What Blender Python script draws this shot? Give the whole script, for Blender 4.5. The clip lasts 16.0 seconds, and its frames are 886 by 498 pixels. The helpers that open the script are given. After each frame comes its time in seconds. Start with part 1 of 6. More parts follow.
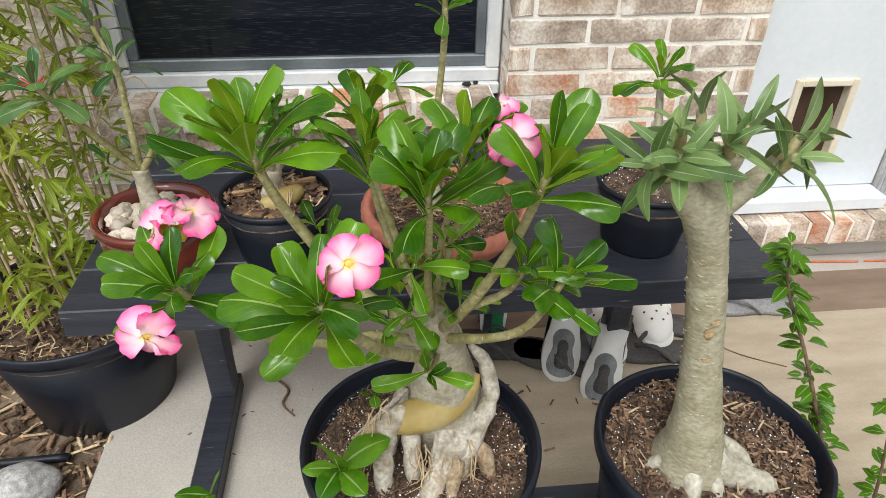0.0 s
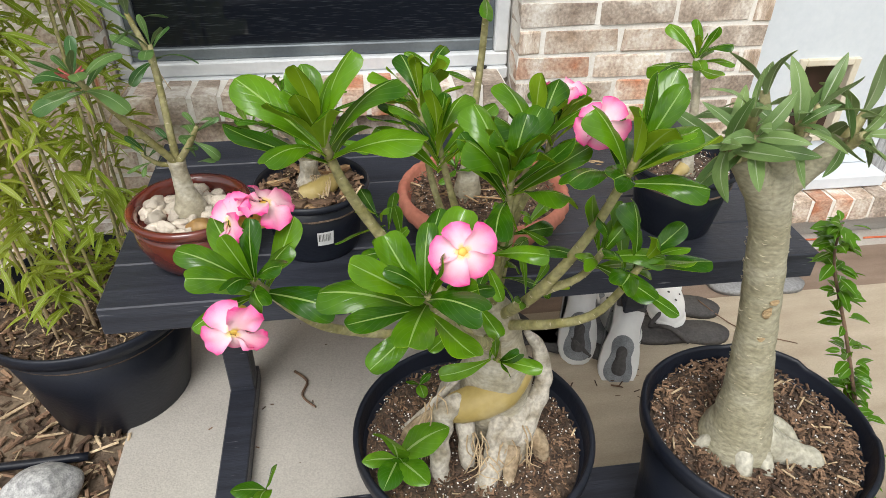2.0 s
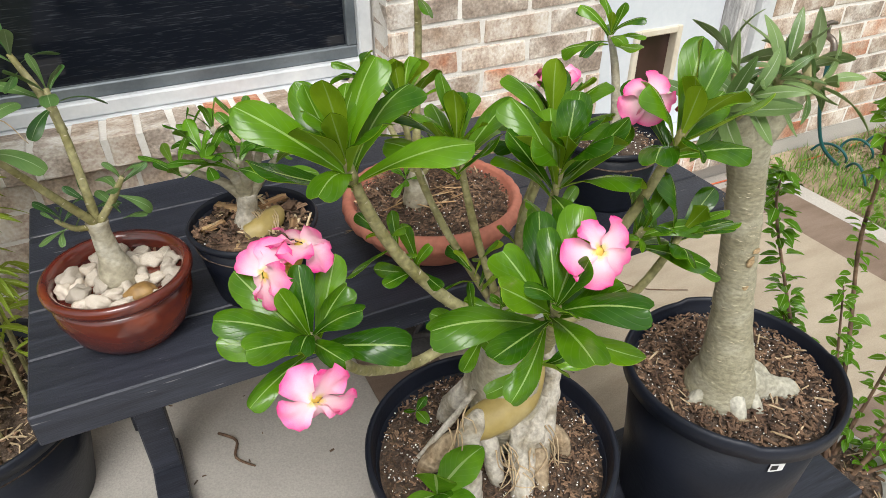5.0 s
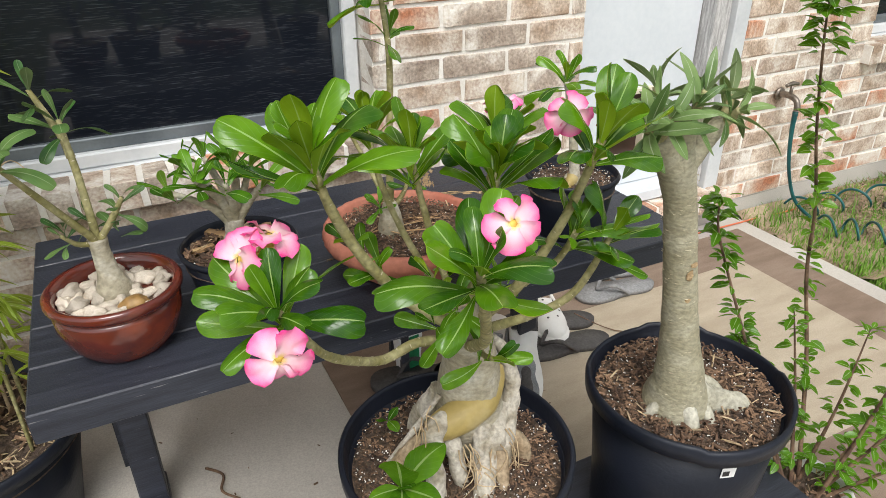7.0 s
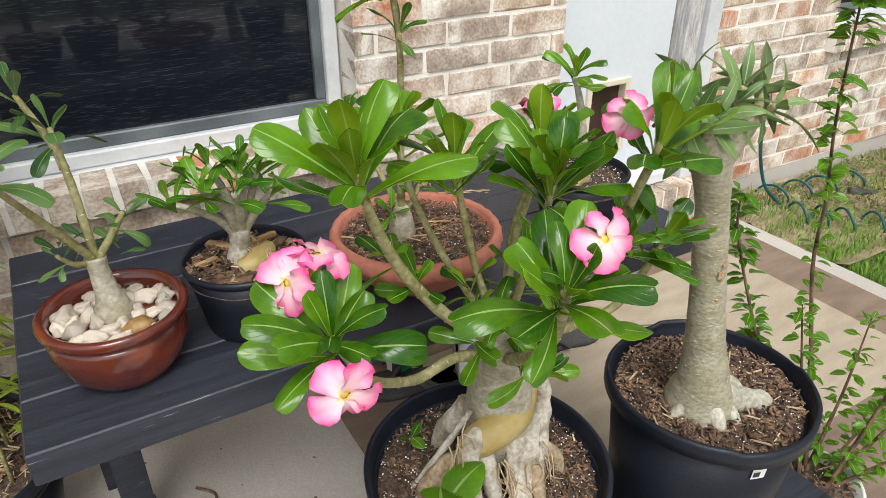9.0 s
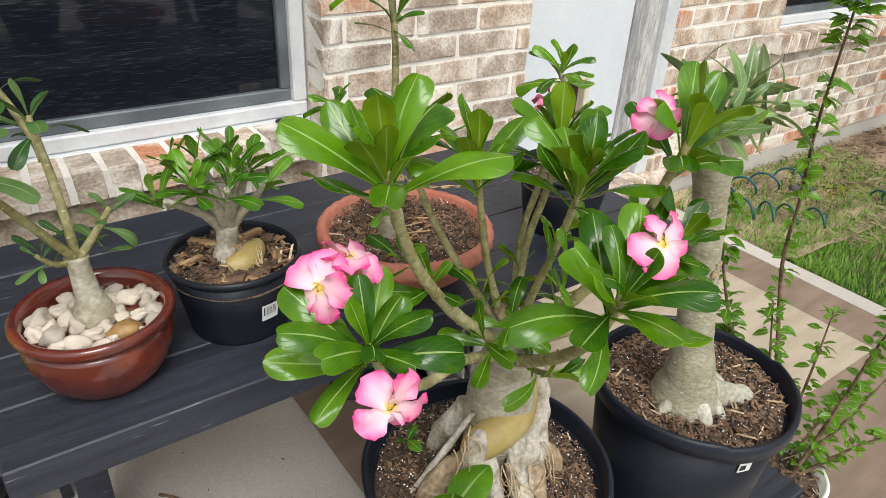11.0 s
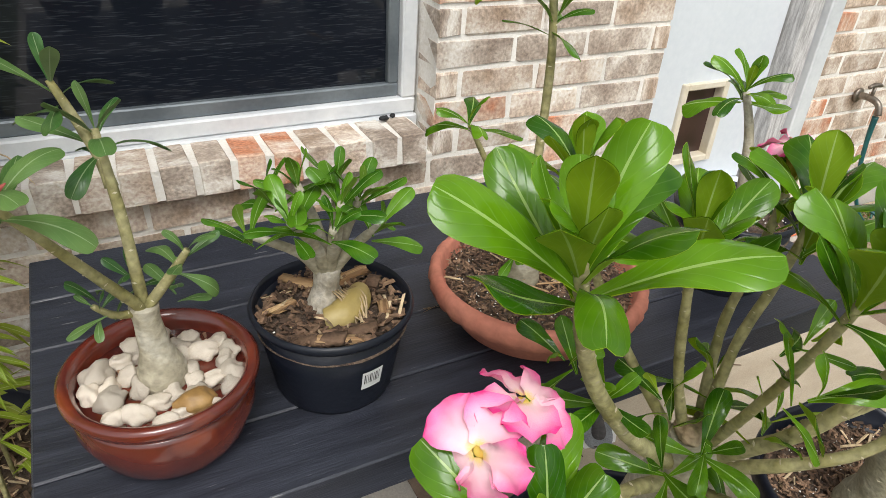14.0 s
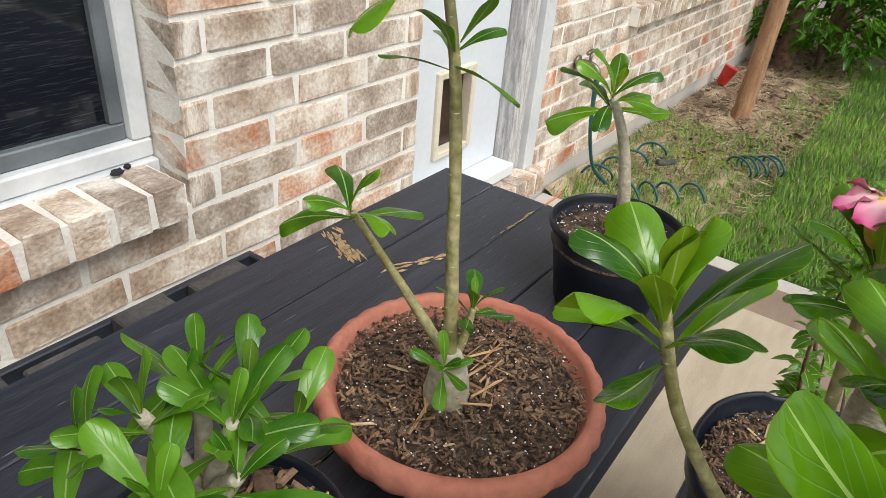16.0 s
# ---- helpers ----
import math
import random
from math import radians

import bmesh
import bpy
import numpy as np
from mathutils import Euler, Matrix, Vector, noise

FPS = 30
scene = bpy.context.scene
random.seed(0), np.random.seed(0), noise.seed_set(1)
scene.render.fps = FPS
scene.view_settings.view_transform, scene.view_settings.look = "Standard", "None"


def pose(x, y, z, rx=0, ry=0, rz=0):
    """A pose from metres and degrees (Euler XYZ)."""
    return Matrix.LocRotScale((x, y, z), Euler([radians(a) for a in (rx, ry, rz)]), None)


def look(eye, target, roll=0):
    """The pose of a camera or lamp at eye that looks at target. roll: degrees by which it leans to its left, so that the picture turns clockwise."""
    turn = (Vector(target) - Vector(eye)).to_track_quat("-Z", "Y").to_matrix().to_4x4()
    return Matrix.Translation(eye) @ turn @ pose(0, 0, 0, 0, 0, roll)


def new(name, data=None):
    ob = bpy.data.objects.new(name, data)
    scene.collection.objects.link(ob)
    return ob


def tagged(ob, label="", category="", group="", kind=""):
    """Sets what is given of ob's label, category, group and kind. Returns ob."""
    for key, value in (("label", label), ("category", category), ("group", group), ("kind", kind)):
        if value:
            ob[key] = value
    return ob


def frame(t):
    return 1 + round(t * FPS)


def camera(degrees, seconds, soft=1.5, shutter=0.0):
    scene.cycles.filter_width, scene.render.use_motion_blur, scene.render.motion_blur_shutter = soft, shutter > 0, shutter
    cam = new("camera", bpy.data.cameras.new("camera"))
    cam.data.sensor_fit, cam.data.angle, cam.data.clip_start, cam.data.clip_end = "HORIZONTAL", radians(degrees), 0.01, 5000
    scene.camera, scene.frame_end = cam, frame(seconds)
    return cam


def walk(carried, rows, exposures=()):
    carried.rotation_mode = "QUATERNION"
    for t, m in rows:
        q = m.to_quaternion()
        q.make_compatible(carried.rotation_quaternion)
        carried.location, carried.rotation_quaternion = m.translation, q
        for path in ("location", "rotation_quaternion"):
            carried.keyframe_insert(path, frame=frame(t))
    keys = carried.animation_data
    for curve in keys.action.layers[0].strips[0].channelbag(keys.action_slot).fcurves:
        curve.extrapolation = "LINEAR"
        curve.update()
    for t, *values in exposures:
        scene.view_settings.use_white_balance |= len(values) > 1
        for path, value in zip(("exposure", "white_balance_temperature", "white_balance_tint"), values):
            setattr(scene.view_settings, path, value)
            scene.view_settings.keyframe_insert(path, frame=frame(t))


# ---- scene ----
cam = camera(66.2, 16.0, soft=0.5)
PATH = [
    (0, (0.135, 0.421, 1.112), (0.322, 2.068, -0.007), 1.0),
    (0.5, (0.119, 0.427, 1.108), (0.284, 2.067, -0.025), 0.5),
    (1, (0.075, 0.442, 1.104), (0.27, 2.071, -0.038), 1.2),
    (1.5, (0.055, 0.446, 1.107), (0.289, 2.071, -0.035), 1.0),
    (2, (0.044, 0.439, 1.107), (0.297, 2.055, -0.044), 1.0),
    (2.5, (0.029, 0.457, 1.106), (0.305, 2.069, -0.045), 0.1),
    (3, (-0.004, 0.505, 1.105), (0.405, 2.084, -0.053), -0.2),
    (3.5, (-0.041, 0.53, 1.105), (0.422, 2.071, -0.083), -0.2),
    (4, (-0.097, 0.557, 1.097), (0.554, 2.023, -0.097), 0.1),
    (4.2, (-0.122, 0.557, 1.094), (0.602, 1.996, -0.092), 0.6),
    (6.3, (-0.126, 0.443, 1.066), (0.593, 2.018, 0.066), -0.6),
    (6.5, (-0.13, 0.428, 1.068), (0.585, 2.015, 0.083), -0.0),
    (7, (-0.132, 0.423, 1.067), (0.649, 1.999, 0.115), -0.4),
    (7.5, (-0.147, 0.434, 1.069), (0.641, 2.008, 0.12), -1.6),
    (8, (-0.158, 0.457, 1.071), (0.658, 2.013, 0.116), -1.6),
    (8.5, (-0.167, 0.485, 1.068), (0.688, 2.018, 0.11), -1.4),
    (8.7, (-0.176, 0.496, 1.065), (0.692, 2.016, 0.099), -0.8),
    (11, (-0.24, 0.572, 1.058), (0.802, 1.961, 0.066), 3.2),
    (11.5, (-0.273, 0.586, 1.049), (0.735, 2.0, 0.056), 4.2),
    (12, (-0.291, 0.612, 1.043), (0.617, 2.085, 0.041), 4.6),
    (12.5, (-0.284, 0.649, 1.033), (0.505, 2.166, -0.005), 4.6),
    (13, (-0.235, 0.681, 1.029), (0.512, 2.204, -0.03), 3.7),
    (13.5, (-0.19, 0.725, 1.02), (0.603, 2.237, -0.022), 3.6),
    (14, (-0.192, 0.773, 1.028), (0.649, 2.261, -0.011), 4.0),
    (14.5, (-0.208, 0.879, 1.022), (0.852, 2.216, -0.021), 4.1),
    (15, (-0.22, 0.977, 1.026), (1.067, 2.06, -0.056), 3.5),
    (15.5, (-0.189, 1.023, 1.024), (1.149, 2.022, -0.077), 4.3),
    (16, (-0.159, 1.072, 0.999), (1.274, 2.019, -0.026), 5.2),
]
walk(cam, [(t, look(eye, target, roll)) for t, eye, target, roll in PATH])


# ---------------------------------------------------------------- light
world = bpy.data.worlds.new("world")
scene.world = world
world.use_nodes = True
wn, wl = world.node_tree.nodes, world.node_tree.links
sky = wn.new("ShaderNodeTexSky")
sky.sky_type, sky.sun_disc = "NISHITA", False
sky.sun_elevation, sky.sun_rotation = radians(55), radians(200)
sky.air_density, sky.dust_density, sky.ozone_density = 1.0, 3.0, 0.6
wash = wn.new("ShaderNodeHueSaturation")
wash.inputs["Saturation"].default_value = 0.12
wl.new(sky.outputs[0], wash.inputs["Color"])
wl.new(wash.outputs[0], wn["Background"].inputs["Color"])
wn["Background"].inputs["Strength"].default_value = 0.15
sun = new("sun", bpy.data.lights.new("sun", "SUN"))
sun.data.energy, sun.data.angle, sun.data.color = 1.3, radians(25), (1.0, 0.985, 0.94)
sun.matrix_world = look((-1.2, -3.0, 5.5), (0, 0.6, 0))
scene.view_settings.exposure = 0.38


# ---------------------------------------------------------------- materials
def mat(name, a, b, rough=0.6, scale=8.0, fine=90.0, bump=0.2, metal=0.0, stretch=(1, 1, 1), third=None, spec=0.5, per_object=0.0, coat=0.0, mott=0.55, island=0.0):
    """Two colours mixed by coarse and fine noise, with a bump of the fine one."""
    m = bpy.data.materials.new(name)
    m.use_nodes = True
    n, l = m.node_tree.nodes, m.node_tree.links
    p = n["Principled BSDF"]
    co = n.new("ShaderNodeTexCoord")
    mp = n.new("ShaderNodeMapping")
    mp.inputs["Scale"].default_value = stretch
    l.new(co.outputs["Object"], mp.inputs["Vector"])
    vec = mp.outputs[0]
    if per_object:
        oi = n.new("ShaderNodeObjectInfo")
        sh = n.new("ShaderNodeVectorMath")
        sh.operation = "MULTIPLY_ADD"
        sh.inputs[1].default_value = (37, 53, 71)
        l.new(oi.outputs["Random"], sh.inputs[0])
        l.new(vec, sh.inputs[2])
        vec = sh.outputs[0]
    n1, n2 = n.new("ShaderNodeTexNoise"), n.new("ShaderNodeTexNoise")
    n1.inputs["Scale"].default_value, n2.inputs["Scale"].default_value = scale, fine
    n1.inputs["Detail"].default_value, n2.inputs["Detail"].default_value = 5, 4
    l.new(vec, n1.inputs["Vector"]), l.new(vec, n2.inputs["Vector"])
    r1 = n.new("ShaderNodeValToRGB")
    r1.color_ramp.elements[0].position, r1.color_ramp.elements[1].position = 0.35, 0.65
    r1.color_ramp.elements[0].color, r1.color_ramp.elements[1].color = (*a, 1), (*b, 1)
    if third:
        e = r1.color_ramp.elements.new(0.5)
        e.color = (*third, 1)
    l.new(n1.outputs["Fac"], r1.inputs[0])
    mx = n.new("ShaderNodeMix")
    mx.data_type, mx.blend_type = "RGBA", "OVERLAY"
    mx.inputs["Factor"].default_value = mott
    l.new(r1.outputs[0], mx.inputs[6]), l.new(n2.outputs["Fac"], mx.inputs[7])
    col = mx.outputs[2]
    if per_object:
        hs = n.new("ShaderNodeHueSaturation")
        mr = n.new("ShaderNodeMapRange")
        mr.inputs[3].default_value, mr.inputs[4].default_value = 1 - per_object, 1 + per_object
        l.new(oi.outputs["Random"], mr.inputs[0])
        l.new(mr.outputs[0], hs.inputs["Value"])
        l.new(col, hs.inputs["Color"])
        col = hs.outputs[0]
    if island:
        ge = n.new("ShaderNodeNewGeometry")
        hv = n.new("ShaderNodeHueSaturation")
        mi = n.new("ShaderNodeMapRange")
        mi.inputs[3].default_value, mi.inputs[4].default_value = 1 - island, 1 + island
        l.new(ge.outputs["Random Per Island"], mi.inputs[0])
        l.new(mi.outputs[0], hv.inputs["Value"])
        l.new(col, hv.inputs["Color"])
        col = hv.outputs[0]
    l.new(col, p.inputs["Base Color"])
    bp = n.new("ShaderNodeBump")
    bp.inputs["Strength"].default_value, bp.inputs["Distance"].default_value = bump, 0.004
    l.new(n2.outputs["Fac"], bp.inputs["Height"])
    l.new(bp.outputs[0], p.inputs["Normal"])
    rr = n.new("ShaderNodeMapRange")
    rr.inputs[3].default_value, rr.inputs[4].default_value = max(0.03, rough - 0.1), min(1, rough + 0.12)
    l.new(n1.outputs["Fac"], rr.inputs[0])
    l.new(rr.outputs[0], p.inputs["Roughness"])
    p.inputs["Metallic"].default_value = metal
    p.inputs["Specular IOR Level"].default_value = spec
    p.inputs["Coat Weight"].default_value = coat
    p.inputs["Coat Roughness"].default_value = 0.12
    return m


def leaf_mat(name, dark, light, rib, rough=0.32, back=None):
    """A leaf: pale midrib and side veins along its own length, glossy above."""
    m = bpy.data.materials.new(name)
    m.use_nodes = True
    n, l = m.node_tree.nodes, m.node_tree.links
    p = n["Principled BSDF"]
    uv = n.new("ShaderNodeUVMap")
    sp = n.new("ShaderNodeSeparateXYZ")
    l.new(uv.outputs[0], sp.inputs[0])

    def math_node(op, a, b=None):
        q = n.new("ShaderNodeMath")
        q.operation = op
        for k, v in enumerate((a, b)):
            if v is None:
                continue
            if isinstance(v, (int, float)):
                q.inputs[k].default_value = v
            else:
                l.new(v, q.inputs[k])
        return q.outputs[0]

    off = math_node("ABSOLUTE", math_node("SUBTRACT", sp.outputs[0], 0.5))
    ribw = math_node("SUBTRACT", 0.06, math_node("MULTIPLY", sp.outputs[1], 0.048))
    ribf = math_node("LESS_THAN", off, ribw)
    ph = math_node("SUBTRACT", math_node("MULTIPLY", sp.outputs[1], 46.0), math_node("MULTIPLY", off, 34.0))
    vein = math_node("POWER", math_node("MULTIPLY", math_node("ADD", math_node("SINE", ph), 1.0), 0.5), 34.0)
    tc = n.new("ShaderNodeTexCoord")
    oi = n.new("ShaderNodeObjectInfo")
    add = n.new("ShaderNodeVectorMath")
    add.operation = "MULTIPLY_ADD"
    add.inputs[1].default_value = (31, 17, 43)
    l.new(oi.outputs["Random"], add.inputs[0]), l.new(tc.outputs["Object"], add.inputs[2])
    nz = n.new("ShaderNodeTexNoise")
    nz.inputs["Scale"].default_value, nz.inputs["Detail"].default_value = 2.6, 3
    l.new(add.outputs[0], nz.inputs["Vector"])
    ramp = n.new("ShaderNodeValToRGB")
    ramp.color_ramp.elements[0].position, ramp.color_ramp.elements[1].position = 0.32, 0.72
    ramp.color_ramp.elements[0].color, ramp.color_ramp.elements[1].color = (*dark, 1), (*light, 1)
    sm = math_node("ADD", math_node("MULTIPLY", nz.outputs["Fac"], 0.6), math_node("MULTIPLY", oi.outputs["Random"], 0.4))
    l.new(sm, ramp.inputs[0])
    m1, m2 = n.new("ShaderNodeMix"), n.new("ShaderNodeMix")
    for q in (m1, m2):
        q.data_type = "RGBA"
    l.new(math_node("MULTIPLY", vein, 0.075), m1.inputs[0])
    l.new(ramp.outputs[0], m1.inputs[6])
    m1.inputs[7].default_value = (*rib, 1)
    l.new(math_node("MULTIPLY", ribf, 0.8), m2.inputs[0])
    l.new(m1.outputs[2], m2.inputs[6])
    m2.inputs[7].default_value = (*rib, 1)
    l.new(m2.outputs[2], p.inputs["Base Color"])
    bp = n.new("ShaderNodeBump")
    bp.inputs["Strength"].default_value, bp.inputs["Distance"].default_value = 0.35, 0.002
    l.new(math_node("SUBTRACT", math_node("MULTIPLY", nz.outputs["Fac"], 0.6), math_node("ADD", math_node("MULTIPLY", vein, 0.14), ribf)), bp.inputs["Height"])
    l.new(bp.outputs[0], p.inputs["Normal"])
    p.inputs["Roughness"].default_value = rough
    p.inputs["Specular IOR Level"].default_value = 0.45
    tr = n.new("ShaderNodeBsdfTranslucent")
    hs = n.new("ShaderNodeHueSaturation")
    hs.inputs["Hue"].default_value, hs.inputs["Value"].default_value = 0.47, 1.6
    l.new(m2.outputs[2], hs.inputs["Color"]), l.new(hs.outputs[0], tr.inputs["Color"])
    ms = n.new("ShaderNodeMixShader")
    ms.inputs[0].default_value = 0.36
    l.new(p.outputs[0], ms.inputs[1]), l.new(tr.outputs[0], ms.inputs[2])
    l.new(ms.outputs[0], n["Material Output"].inputs[0])
    return m


def petal_mat():
    """Pink rim, white heart, by the petal's own length and breadth."""
    m = bpy.data.materials.new("petal")
    m.use_nodes = True
    n, l = m.node_tree.nodes, m.node_tree.links
    p = n["Principled BSDF"]
    uv = n.new("ShaderNodeUVMap")
    sp = n.new("ShaderNodeSeparateXYZ")
    l.new(uv.outputs[0], sp.inputs[0])
    ab = n.new("ShaderNodeMath")
    ab.operation = "MULTIPLY_ADD"
    ab.inputs[1].default_value, ab.inputs[2].default_value = 2, -1
    l.new(sp.outputs[0], ab.inputs[0])
    sq = n.new("ShaderNodeMath")
    sq.operation = "POWER"
    ab2 = n.new("ShaderNodeMath")
    ab2.operation = "ABSOLUTE"
    l.new(ab.outputs[0], ab2.inputs[0]), l.new(ab2.outputs[0], sq.inputs[0])
    sq.inputs[1].default_value = 2.5
    nz = n.new("ShaderNodeTexNoise")
    nz.inputs["Scale"].default_value = 70
    tc = n.new("ShaderNodeTexCoord")
    l.new(tc.outputs["Object"], nz.inputs["Vector"])
    a1 = n.new("ShaderNodeMath")
    a1.operation = "MULTIPLY_ADD"
    a1.inputs[1].default_value = 0.45
    l.new(sq.outputs[0], a1.inputs[0]), l.new(sp.outputs[1], a1.inputs[2])
    a2 = n.new("ShaderNodeMath")
    a2.operation = "MULTIPLY_ADD"
    a2.inputs[1].default_value = 0.3
    l.new(nz.outputs["Fac"], a2.inputs[0]), l.new(a1.outputs[0], a2.inputs[2])
    ramp = n.new("ShaderNodeValToRGB")
    e = ramp.color_ramp.elements
    e[0].position, e[0].color = 0.14, (0.85, 0.62, 0.2, 1)
    e[1].position, e[1].color = 1.0, (0.72, 0.03, 0.22, 1)
    for pos, c in ((0.24, (0.9, 0.62, 0.66, 1)), (0.5, (0.9, 0.46, 0.58, 1)), (0.74, (0.85, 0.2, 0.42, 1))):
        q = e.new(pos)
        q.color = c
    half = n.new("ShaderNodeMath")
    half.operation = "MULTIPLY"
    half.inputs[1].default_value = 0.72
    l.new(a2.outputs[0], half.inputs[0]), l.new(half.outputs[0], ramp.inputs[0])
    l.new(ramp.outputs[0], p.inputs["Base Color"])
    p.inputs["Roughness"].default_value = 0.5
    p.inputs["Subsurface Weight"].default_value = 0.15
    p.inputs["Subsurface Radius"].default_value = (0.004, 0.002, 0.002)
    return m


